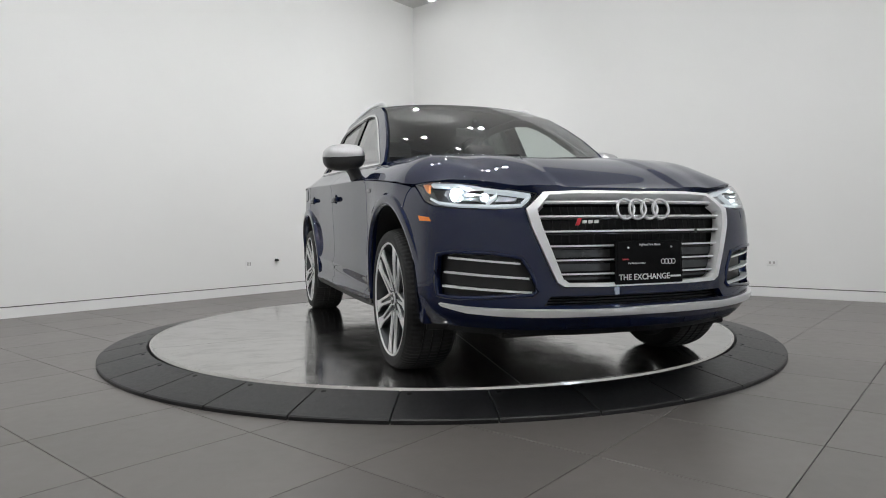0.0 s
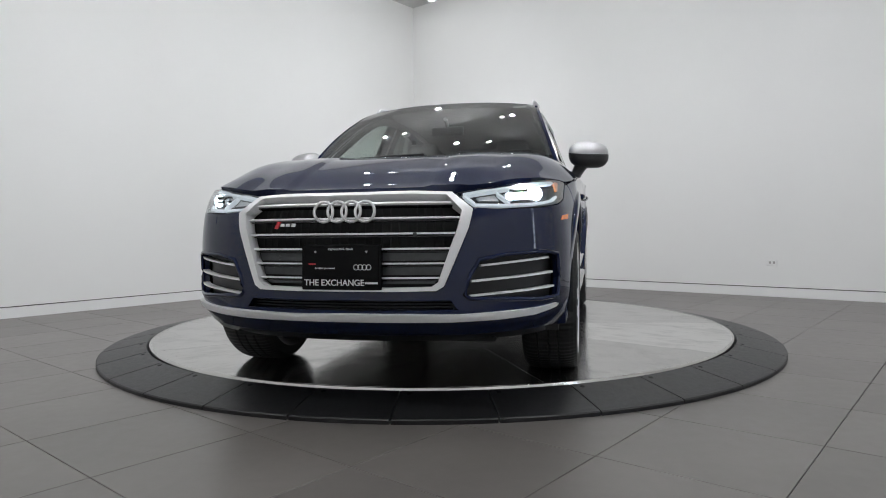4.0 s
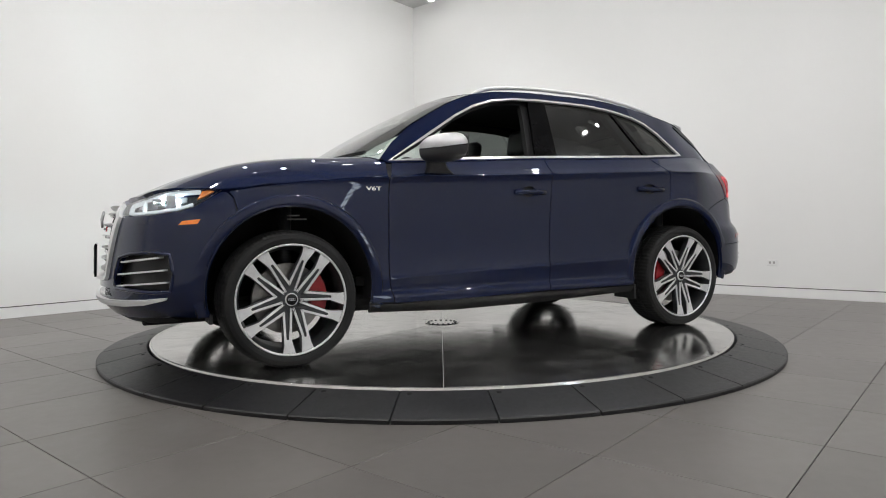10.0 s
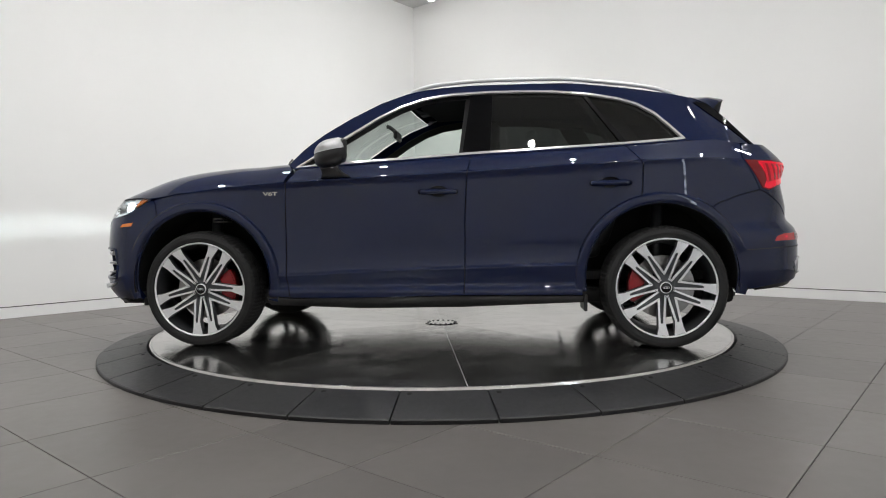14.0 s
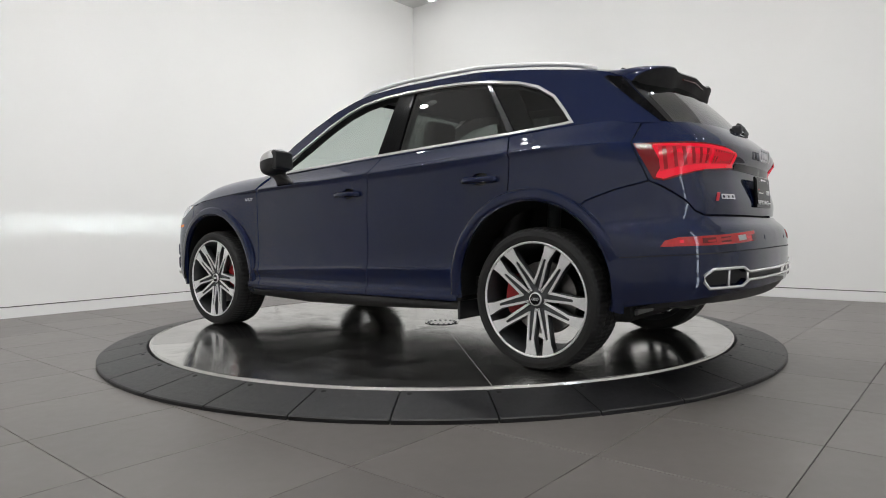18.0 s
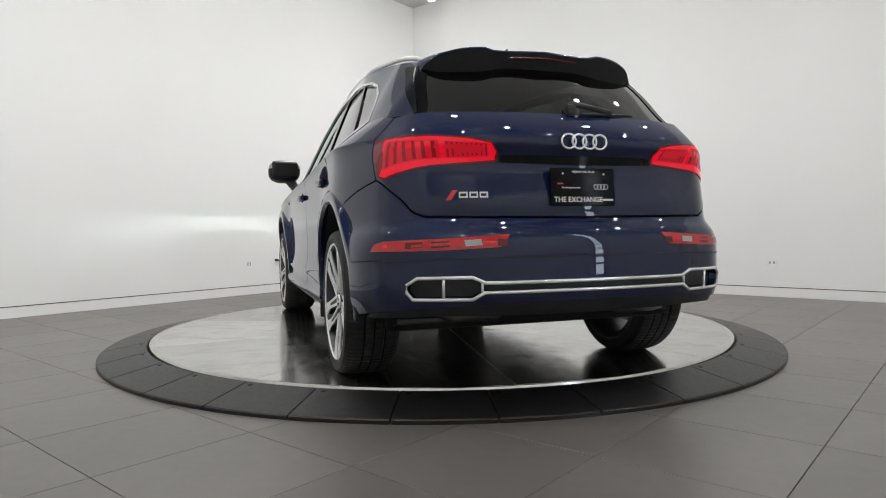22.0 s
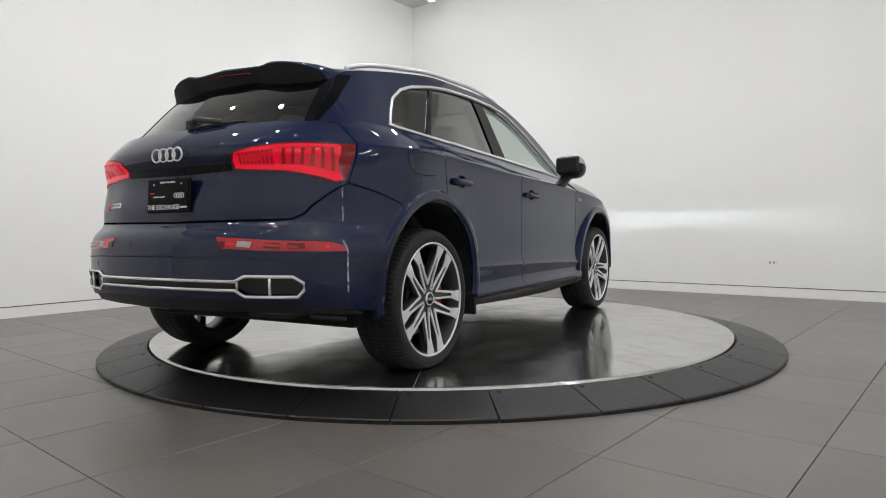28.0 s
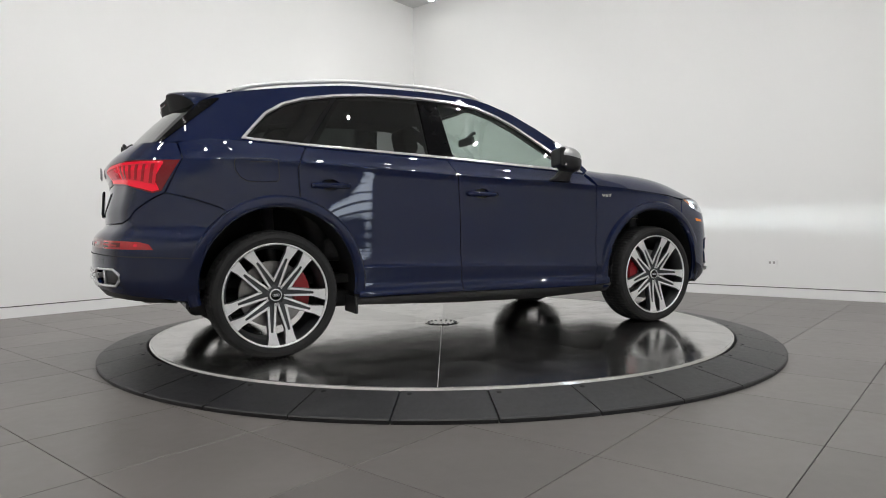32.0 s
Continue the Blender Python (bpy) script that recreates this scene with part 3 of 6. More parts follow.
def roof(x, y, out=0.0):
    """The roof skin, which meets the side pressing along its upper edge."""
    e = roof_edge(max(x, -1.74))
    k = abs(y) / e.y
    return Vector((x, y, ROOF0(x) - (ROOF0(x) - min(e.z, ROOF0(x) - 0.01)) * k ** 2.6 + out))


RIDGE = pchip([(0.8, 1.146), (0.92, 1.142), (1.08, 1.13), (1.2, 1.125), (1.37, 1.112), (1.47, 1.101), (1.66, 1.066), (1.857, 1.004), (1.954, 0.966), (2.05, 0.92), (2.12, 0.888), (2.2, 0.863)])


def hood(x, y, out=0.0):
    """The bonnet: a ridge over each headlamp, falling to the shoulder crease."""
    ay = abs(y)
    q = shell(sx(min(x, 2.0)), CREASE(x))
    yc, zc = q.y, CREASE(x)
    zr = RIDGE(x)
    yr = 0.60 - 0.08 * sstep(1.6, 2.15, x)
    if ay <= yr:
        z = zr - 0.004 * (1 - (ay / yr) ** 2) + 0.007 * sstep(0.30, 0.34, ay) * sstep(yr, 0.42, ay) + 0.018 * (1 - (ay / yr) ** 2) * sstep(1.3, 2.1, x)
    else:
        t = min(1.2, (ay - yr) / max(0.05, yc - yr))
        z = zr - (zr - zc) * t ** 2.5
    return Vector((x, y, z + out))


def screen(w, v, out=0.0):
    """The windscreen: w across (-1 to 1), v from cowl (0) to roof edge (1)."""
    x = 0.86 + (0.13 - 0.86) * v
    e = roof_edge(x)
    c = Vector((1.09 - 0.88 * v, 0, 1.116 + (1.610 - 1.116) * v)) + Vector((0.45, 0, 0.85)) * (0.10 * v * (1 - v))
    k = abs(w) ** 2.2
    p = Vector((c.x * (1 - k) + e.x * k, e.y * w, c.z * (1 - k) + e.z * k))
    return p + Vector((0.45, 0, 0.85)) * out


def tail(w, v, out=0.0):
    """The rear screen: w across (-1 to 1), v from tailgate edge (0) to roof end (1)."""
    e = house(-1.988 + 0.248 * v, 1.206 + 0.264 * v)
    c = Vector((-2.138 + 0.333 * v, 0, 1.202 + 0.325 * v)) + Vector((-0.64, 0, 0.77)) * (0.06 * v * (1 - v))
    k = abs(w) ** 2.2
    p = Vector((c.x * (1 - k) + e.x * k, e.y * w, c.z * (1 - k) + e.z * k))
    return p + Vector((-0.64, 0, 0.77)) * out


def in_poly(poly, x, y):
    c = False
    j = len(poly) - 1
    for i in range(len(poly)):
        xi, yi = poly[i]
        xj, yj = poly[j]
        if (yi > y) != (yj > y) and x < (xj - xi) * (y - yi) / (yj - yi) + xi:
            c = not c
        j = i
    return c


def edge_dist(poly, x, y):
    best = 9.0
    for (x0, y0), (x1, y1) in zip(poly, poly[1:] + poly[:1]):
        dx, dy = x1 - x0, y1 - y0
        l2 = dx * dx + dy * dy
        t = 0 if l2 == 0 else min(1, max(0, ((x - x0) * dx + (y - y0) * dy) / l2))
        best = min(best, (x - x0 - t * dx) ** 2 + (y - y0 - t * dy) ** 2)
    return best ** 0.5


def shrink(poly, d):
    """Moves a polygon's edges inwards by d, for the gap between panels."""
    area = sum(x0 * y1 - x1 * y0 for (x0, y0), (x1, y1) in zip(poly, poly[1:] + poly[:1]))
    sg = 1 if area > 0 else -1
    out = []
    n = len(poly)
    for i in range(n):
        a, b, c = Vector(poly[i - 1]), Vector(poly[i]), Vector(poly[(i + 1) % n])
        e0, e1 = (b - a), (c - b)
        if e0.length < 1e-7 or e1.length < 1e-7:
            continue
        e0.normalize()
        e1.normalize()
        n0, n1 = Vector((-e0.y, e0.x)) * sg, Vector((-e1.y, e1.x)) * sg
        m = n0 + n1
        k = d / max(0.35, m.dot(n0)) if m.length > 1e-6 else d
        out.append(tuple(b + m * k))
    return out


def panel(name, poly, fn, mat, parent, du=0.03, dv=0.03, holes=(), gap=0.0022, thick=0.014, label="", centre=(0, 0, 0.75), rows=(), merge=0):
    """A sheet of real thickness whose outline poly lies in the (u, v) plane of fn."""
    poly = [tuple(p) for p in poly]
    chamfer = 0.0018 if (mat is PAINT and gap and thick) else 0.0
    if gap:
        poly = shrink(poly, gap + chamfer)
    verts, edges = [], []
    for loop in [poly] + [list(h) for h in holes]:
        start = len(verts)
        for (x0, y0), (x1, y1) in zip(loop, loop[1:] + loop[:1]):
            n = max(1, math.ceil(max(abs(x1 - x0) / du, abs(y1 - y0) / dv)))
            for k in range(n):
                verts.append((x0 + (x1 - x0) * k / n, y0 + (y1 - y0) * k / n))
        m = len(verts) - start
        edges += [(start + k, start + (k + 1) % m) for k in range(m)]
    nb = len(verts)
    us, vs_ = [p[0] for p in poly], [p[1] for p in poly]
    gv = list(rows) or [min(vs_) + dv * (k + 0.5) for k in range(int((max(vs_) - min(vs_)) / dv) + 1)]
    gu = [min(us) + du * (k + 0.5) for k in range(int((max(us) - min(us)) / du) + 1)]
    lim = 0.42 * min(du, dv)
    for v in gv:
        for u in gu:
            if in_poly(poly, u, v) and not any(in_poly(h, u, v) for h in holes) and edge_dist(poly, u, v) > lim and all(edge_dist(list(h), u, v) > lim for h in holes):
                verts.append((u, v))
    res = delaunay_2d_cdt([Vector(v) for v in verts], edges, [], 0, 1e-6)
    pv, pf = res[0], res[2]
    tris = []
    for f in pf:
        cx, cy = sum(pv[i].x for i in f) / 3, sum(pv[i].y for i in f) / 3
        a, b, c = (pv[i] for i in f)
        sliver = abs((b - a).cross(c - a)) < 0.03 * max((b - a).length_squared, (c - a).length_squared, (c - b).length_squared)
        if not sliver and in_poly(poly, cx, cy) and not any(in_poly(h, cx, cy) for h in holes):
            tris.append(tuple(f))
    pts = [fn(p.x, p.y) for p in pv]
    ref = Vector(centre)
    acc = 0.0
    normals = [Vector((0, 0, 0)) for _ in pts]
    for f in tris:
        a, b, c = (pts[i] for i in f)
        n = (b - a).cross(c - a)
        acc += n.dot((a + b + c) / 3 - ref)
        for i in f:
            normals[i] += n
    if acc < 0:
        tris = [f[::-1] for f in tris]
        normals = [-n for n in normals]
    count = {}
    for f in tris:
        for i in range(3):
            e = (f[i], f[(i + 1) % 3])
            count[e] = count.get(e, 0) + 1
    out = list(pts)
    faces = list(tris)
    smooth = len(tris)
    if thick:
        border = [e for e in count if (e[1], e[0]) not in count]
        for i in {a for a, b in border}:
            normals[i] = normals[i].normalized()
        for _ in range(4):
            soft = {i: normals[i] * 2 for i in {a for a, b in border}}
            for a, b in border:
                soft[a] = soft[a] + normals[b]
                soft[b] = soft[b] + normals[a]
            for i, n in soft.items():
                normals[i] = n.normalized()
        away = {}
        for a, b in border:
            n = normals[a] + normals[b]
            d = (pts[b] - pts[a]).cross(n)
            if d.length > 0:
                d.normalize()
            away[a] = away.get(a, Vector((0, 0, 0))) + d
            away[b] = away.get(b, Vector((0, 0, 0))) + d
        rim = {}
        for a, b in border:
            ids = []
            for i in (a, b):
                if i not in rim:
                    n = normals[i].normalized() if normals[i].length > 0 else Vector((0, 0, 1))
                    o = away[i].normalized() if away[i].length > 0 else Vector((0, 0, 0))
                    edge = pts[i] + (o - n) * chamfer
                    rim[i] = (len(out), len(out) + 1, len(out) + 2)
                    out += [pts[i], edge, edge - n * thick]
                ids.append(rim[i])
            if chamfer:
                faces.append((ids[1][0], ids[0][0], ids[0][1], ids[1][1]))
            faces.append((ids[1][1], ids[0][1], ids[0][2], ids[1][2]))
    return raw(name, out, faces, mat, parent, label, smooth)


def sides(f):
    """Calls f for the left and right side of the car."""
    return [f(1), f(-1)]


def arch_pts(i, a0, a1, n=20, r=ARCH_R):
    ax, az = ARCHES[i]
    return [(ax + r * math.cos(radians(a0 + (a1 - a0) * k / n)), az + r * math.sin(radians(a0 + (a1 - a0) * k / n))) for k in range(n + 1)]


# ---- car: panels ----
car = tagged(new("car"), "dark navy blue SUV with silver mirrors on a steel turntable", "car")
X_FD, X_BD = 0.85, -0.25      # front edge of the front door, joint between the doors
Z_ROWS = [0.26, 0.28, 0.295, 0.31, 0.328, 0.345, 0.358, 0.372, 0.388, 0.405, 0.425, 0.445, 0.46, 0.466, 0.4705, 0.475, 0.482, 0.492, 0.505, 0.52, 0.54, 0.56, 0.59, 0.62, 0.66, 0.70, 0.74, 0.78, 0.82, 0.86, 0.90, 0.935,
          0.965, 0.985, 1.005, 1.02, 1.03, 1.037, 1.041, 1.0445, 1.047, 1.051, 1.057, 1.064, 1.072, 1.082, 1.092, 1.106, 1.12, 1.135, 1.15, 1.165, 1.18, 1.195, 1.21, 1.225, 1.24]


def level(poly):
    return [(x, to_level(x, z)) for x, z in poly]


def xw(side, out=0.0):
    return lambda x, w: shell(side * sx(x), from_level(x, w), out)


def xz(side, out=0.0):
    return lambda x, z: shell(side * sx(x), z, out)


def oval(x, z, rx=0.058, rz=0.034, n=20):
    return [(x + rx * math.cos(2 * math.pi * k / n), z + rz * math.sin(2 * math.pi * k / n)) for k in range(n)]


def handle(door, side, x, z):
    """A bar handle over a scooped cup."""
    def cup(u, v):
        r = min(1.0, math.hypot((u - x) / 0.058, (v - z) / 0.034))
        return shell(side * sx(u), v, -0.050 * (1 - r ** 3))
    panel("handle_cup", oval(x, z), cup, PAINT, door, 0.012, 0.008, gap=0, thick=0)
    pts = []
    for k in range(15):
        t = k / 14
        u = x + 0.112 - 0.224 * t
        pts.append(shell(side * sx(u), z - 0.004, 0.004 + 0.020 * math.sin(math.pi * t) ** 0.35))
    bm = tube_bm(pts, 0.0165, 12, squash=0.8)
    part("handle", bm, PAINT, door, "body-colour bar handle", True)


def side_panels(side):
    crease = [(x, CREASE(x)) for x in (1.6, 1.45, 1.3, 1.15, 1.0, X_FD)]
    arch = [p for p in arch_pts(0, 190, 52, 32) if p[1] > 0.32]
    wing = [(1.69, 0.885), (1.715, 0.912)] + crease + [(X_FD + 0.004, 0.92), (X_FD + 0.006, 0.42), (0.83, 0.302), (arch[0][0], 0.312)] + arch
    panel("front_wing", level(wing), xw(side), PAINT, car, 0.03, 0.02, rows=Z_ROWS)
    zb = lambda x: BELT(x) - 0.012
    fdoor = [(X_FD, 1.0), (0.80, zb(0.8))] + [(x, zb(x)) for x in (0.6, 0.4, 0.2, 0.0, -0.28)] + [(-0.262, 1.05), (-0.246, 0.8), (-0.242, 0.45), (-0.236, 0.315), (0.4, 0.30), (0.83, 0.30), (X_FD + 0.006, 0.42), (X_FD + 0.004, 0.92)]
    d = panel("front_door", level(fdoor), xw(side), PAINT, car, 0.03, 0.02, rows=Z_ROWS, holes=[level(oval(-0.088, 0.938))])
    handle(d, side, -0.088, 0.938)
    rdoor = [(-0.28, zb(-0.28))] + [(x, zb(x)) for x in (-0.45, -0.65, -0.85, -1.05, -1.2)] + [(-1.255, 1.12), (-1.28, 1.07), (-1.275, 0.95), (-1.268, 0.87)] + [(x, z) for x, z in arch_pts(1, 72, 8, 14, ARCH_R + 0.028)] + [(-0.935, 0.315), (-0.236, 0.315), (-0.242, 0.45), (-0.246, 0.8), (-0.262, 1.05)]
    d = panel("rear_door", level(rdoor), xw(side), PAINT, car, 0.03, 0.02, rows=Z_ROWS, holes=[level(oval(-1.094, 0.972))])
    handle(d, side, -1.094, 0.972)
    quarter = [(-1.28, 1.07), (-1.255, 1.12), (-1.2, zb(-1.2)), (-1.4, zb(-1.4)), (-1.56, zb(-1.56)), (-1.75, 1.232), (-1.935, 1.205), (-1.893, 1.11), (-1.985, 0.920), (-1.83, 0.885), (-1.70, 0.84)]
    up = [p for p in arch_pts(1, 123, -12, 36) if p[1] > 0.335]
    quarter = quarter + up + [(-0.935, 0.335), (-0.93, 0.47)] + [(x, z) for x, z in arch_pts(1, 10, 72, 14, ARCH_R + 0.026)] + [(-1.27, 0.87), (-1.276, 0.95)]
    panel("rear_wing", level(quarter), xw(side), PAINT, car, 0.03, 0.02, rows=Z_ROWS)
    # sill under the doors
    sill = [(0.98, 0.31), (0.83, 0.297), (-0.235, 0.312), (-0.935, 0.312), (-0.96, 0.27), (-0.235, 0.235), (0.4, 0.225), (0.97, 0.25)]
    panel("sill", sill, xz(side, -0.002), SATIN_BLACK, car, 0.05, 0.02)


sides(side_panels)


def arch_lip(side, i, a0, a1, width):
    """The broad raised lip round a wheel opening, rolled in at its edge."""
    ax, az = ARCHES[i]
    profile = T_FENDER if i == 0 else T_RFENDER
    def lip(a, r):
        k, x, z = r - ARCH_R, ax + r * math.cos(a), az + r * math.sin(a)
        base = shell(side * sx(x), z)
        p, n = plan_at(sx(x))
        q = p + n * (0.007 - profile(to_level(x, z)) - 0.016 * sstep(0.010, -0.003, k))
        t = sstep(width, width - 0.012, k)
        return base.lerp(Vector((q.x, side * q.y, z)), t)
    rows = [(a0 + (a1 - a0) * k / 60) for k in range(61)]
    steps = (-0.003, 0.0, 0.004, 0.010, 0.022, 0.034, width - 0.012, width - 0.009, width - 0.006, width - 0.003, width)
    vs_, fs = [], []
    for a in rows:
        vs_ += [lip(radians(a), ARCH_R + k) for k in steps]
    m = len(steps)
    for k in range(60):
        for j in range(m - 1):
            f = (k * m + j, k * m + j + 1, (k + 1) * m + j + 1, (k + 1) * m + j)
            fs.append(f if side > 0 else f[::-1])
    raw("wheel_arch_lip", vs_, fs, PAINT, car, "navy lip round the wheel opening", len(fs))


for m_ in (1, -1):
    arch_lip(m_, 0, 195, -14, 0.062)
    arch_lip(m_, 1, 192, -10, 0.062)

# inner shell behind the joints
def liner(side):
    lo = [(1.9, 0.33), (1.9, 0.80), (1.7, 0.88), (1.2, 0.93), (0.85, 0.97), (0.2, 1.08), (-0.6, 1.12), (-1.3, 1.16), (-1.9, 1.15), (-2.05, 0.8), (-2.0, 0.38)]
    fr = [p for p in arch_pts(0, 200, -20, 30, ARCH_R + 0.004) if p[1] > 0.27]
    rr = [p for p in arch_pts(1, 200, -20, 30, ARCH_R + 0.004) if p[1] > 0.27]
    poly = lo + rr + fr
    panel("body_shell", poly, xz(side, -0.017), UNDER, car, 0.08, 0.04, gap=0, thick=0)


sides(liner)


def bonnet():
    edge = [(2.165, 0.0), (2.158, 0.2), (2.135, 0.36), (2.108, 0.49), (2.082, 0.58), (2.043, 0.665), (1.985, 0.745), (1.90, 0.803), (1.80, 0.844), (1.74, 0.869)]
    top = []
    for x in (1.70, 1.6, 1.45, 1.3, 1.15, 1.0, 0.86):
        top.append((x, shell(sx(x), CREASE(x)).y - 0.002))
    back = [(0.83, 0.80), (0.88, 0.72), (0.98, 0.5), (1.05, 0.28), (1.075, 0.0)]
    half = edge + top + back
    poly = half + [(x, -y) for x, y in half[::-1] if y > 1e-6]
    panel("bonnet", poly, hood, PAINT, car, 0.03, 0.022, gap=0.002, thick=0.05, centre=(1.4, 0, 0))


bonnet()


def roof_panels():
    half = [(0.207, 0.0), (0.195, 0.25), (0.165, 0.45)] + [(x, roof_edge(x).y - 0.001) for x in (0.13, 0.05, -0.1, -0.3, -0.5, -0.7, -0.9, -1.1, -1.3, -1.5, -1.7)] + [(-1.76, 0.40), (-1.80, 0.0)]
    poly = half + [(x, -y) for x, y in half[::-1] if y > 1e-6]
    panel("roof", poly, roof, PAINT, car, 0.05, 0.04, gap=0, centre=(-0.8, 0, 1.0))


roof_panels()

DLO_TOP = [(0.6, 1.241), (0.481, 1.316), (0.312, 1.422), (0.168, 1.496), (0.024, 1.544), (-0.15, 1.569), (-0.38, 1.577), (-0.6, 1.575), (-0.785, 1.566), (-0.991, 1.543), (-1.18, 1.511), (-1.3, 1.472), (-1.407, 1.405), (-1.49, 1.315), (-1.555, 1.238)]
DLO_BOT = [(-1.5, BELT(-1.5)), (-1.19, BELT(-1.19)), (-0.73, BELT(-0.73)), (-0.284, BELT(-0.284)), (0.314, BELT(0.314)), (0.60, BELT(0.6)), (0.811, BELT(0.811))]
DLO = DLO_TOP + DLO_BOT


def cant_rail(side):
    """Pillar, roof side and rear pillar round the side windows, in one pressing."""
    outer = EDGE_PTS + [(-1.86, 1.343), (-1.988, 1.206), (-1.75, 1.215), (-1.58, BELT(-1.58) - 0.012), (-1.2, BELT(-1.2) - 0.012),
             (-0.6, BELT(-0.6) - 0.012), (0.0, BELT(0) - 0.012), (0.5, BELT(0.5) - 0.012), (0.82, BELT(0.82) - 0.012)]
    panel("roof_side", outer, lambda x, z: house(x, z, side), PAINT, car, 0.03, 0.025, holes=[DLO], gap=0, thick=0.02)


sides(cant_rail)


def side_windows(side):
    dlo_in = shrink(DLO, 0.014)
    def clip(poly, x_belt, x_top, keep_front):
        """Keeps the part of a polygon before or behind a slanted line."""
        def sgn(p):
            lx = x_belt + (x_top - x_belt) * (p[1] - 1.18) / (1.53 - 1.18)
            return (p[0] - lx) if keep_front else (lx - p[0])
        out = []
        for a, b in zip(poly, poly[1:] + poly[:1]):
            da, db = sgn(a), sgn(b)
            if da >= 0:
                out.append(a)
            if (da >= 0) != (db >= 0):
                t = da / (da - db)
                out.append((a[0] + (b[0] - a[0]) * t, a[1] + (b[1] - a[1]) * t))
        return out
    front = clip(dlo_in, -0.225, -0.268, True)
    mid = clip(clip(dlo_in, -0.40, -0.412, False), -1.205, -0.965, True)
    rear = clip(dlo_in, -1.255, -0.995, False)
    pillar = clip(clip(dlo_in, -0.228, -0.271, False), -0.397, -0.409, True)
    divide = clip(clip(dlo_in, -1.208, -0.968, False), -1.252, -0.992, True)
    glass = lambda x, z: house(x, z, side, -0.016)
    if side < 0:
        panel("front_window", front, glass, CLEAR, car, 0.08, 0.06, gap=0, thick=0.004, label="clear side glass")
    panel("rear_window", mid, glass, TINTED, car, 0.08, 0.06, gap=0, thick=0.004, label="dark tinted side glass")
    panel("quarter_window", rear, glass, TINTED, car, 0.08, 0.06, gap=0, thick=0.004, label="dark tinted side glass")
    blk = lambda x, z: house(x, z, side, -0.008)
    panel("door_pillar", pillar, blk, PILLAR_BLACK, car, 0.05, 0.05, gap=0, thick=0.02, label="satin black pillar")
    panel("window_divider", divide, blk, GLOSS_BLACK, car, 0.05, 0.05, gap=0, thick=0.02, label="gloss black divider")
    # bright surround
    w = shrink(DLO, 0.011)
    panel("window_trim", shrink(DLO, -0.0025), lambda x, z: house(x, z, side, 0.004), CHROME, car, 0.05, 0.05, holes=[w], gap=0, thick=0.014, label="bright aluminium window surround")


sides(side_windows)


def glass_panels():
    half = [(0.0, 0.02), (0.5, 0.02), (0.97, 0.03), (0.97, 0.5), (0.97, 0.985), (0.0, 0.99)]
    poly = half + [(-w, v) for w, v in half[::-1] if w > 1e-6]
    panel("windscreen", poly, screen, SCREEN, car, 0.08, 0.08, gap=0, thick=0.005, label="clear windscreen", centre=(0, 0, 0.5))
    half2 = [(0.0, 0.0), (0.99, 0.0), (0.99, 0.5), (0.99, 0.99), (0.0, 0.99)]
    poly = half2 + [(-w, v) for w, v in half2[::-1] if w > 1e-6]
    panel("rear_screen", poly, tail, TINTED, car, 0.08, 0.1, gap=0, thick=0.005, label="dark tinted rear screen", centre=(0, 0, 0.5))


glass_panels()

# ---- car: front ----
GRILLE_OUT = [(0.0, 0.872), (0.30, 0.874), (0.455, 0.868), (0.535, 0.795), (0.515, 0.72), (0.415, 0.482), (0.385, 0.464), (0.2, 0.461), (0.0, 0.461)]
GRILLE_IN = [(0.0, 0.859), (0.30, 0.860), (0.432, 0.855), (0.490, 0.790), (0.472, 0.72), (0.391, 0.498), (0.366, 0.481), (0.2, 0.478), (0.0, 0.478)]


def both(half, conv=sf):
    """A symmetric outline from its left half, in arc length."""
    pts = [(conv(y), z) for y, z in half]
    return pts + [(-s, z) for s, z in pts[::-1] if abs(s) > 1e-6]


HEAD_LAMP = [(sf(0.478), 0.862), (sf(0.515), 0.803), (sf(0.66), 0.797), (sf(0.80), 0.803), (sx(1.95), 0.817), (sx(1.88), 0.837), (sx(1.80), 0.886), (sx(1.745), 0.918), (sx(1.80), 0.926), (sf(0.85), 0.918), (sf(0.72), 0.901), (sf(0.6), 0.884)]
VENT = [(sf(0.555), 0.588), (sf(0.66), 0.608), (sf(0.80), 0.616), (sx(1.985), 0.605), (sx(1.97), 0.50), (sx(1.985), 0.425), (sf(0.79), 0.418), (sf(0.515), 0.430), (sf(0.495), 0.446), (sf(0.515), 0.52)]


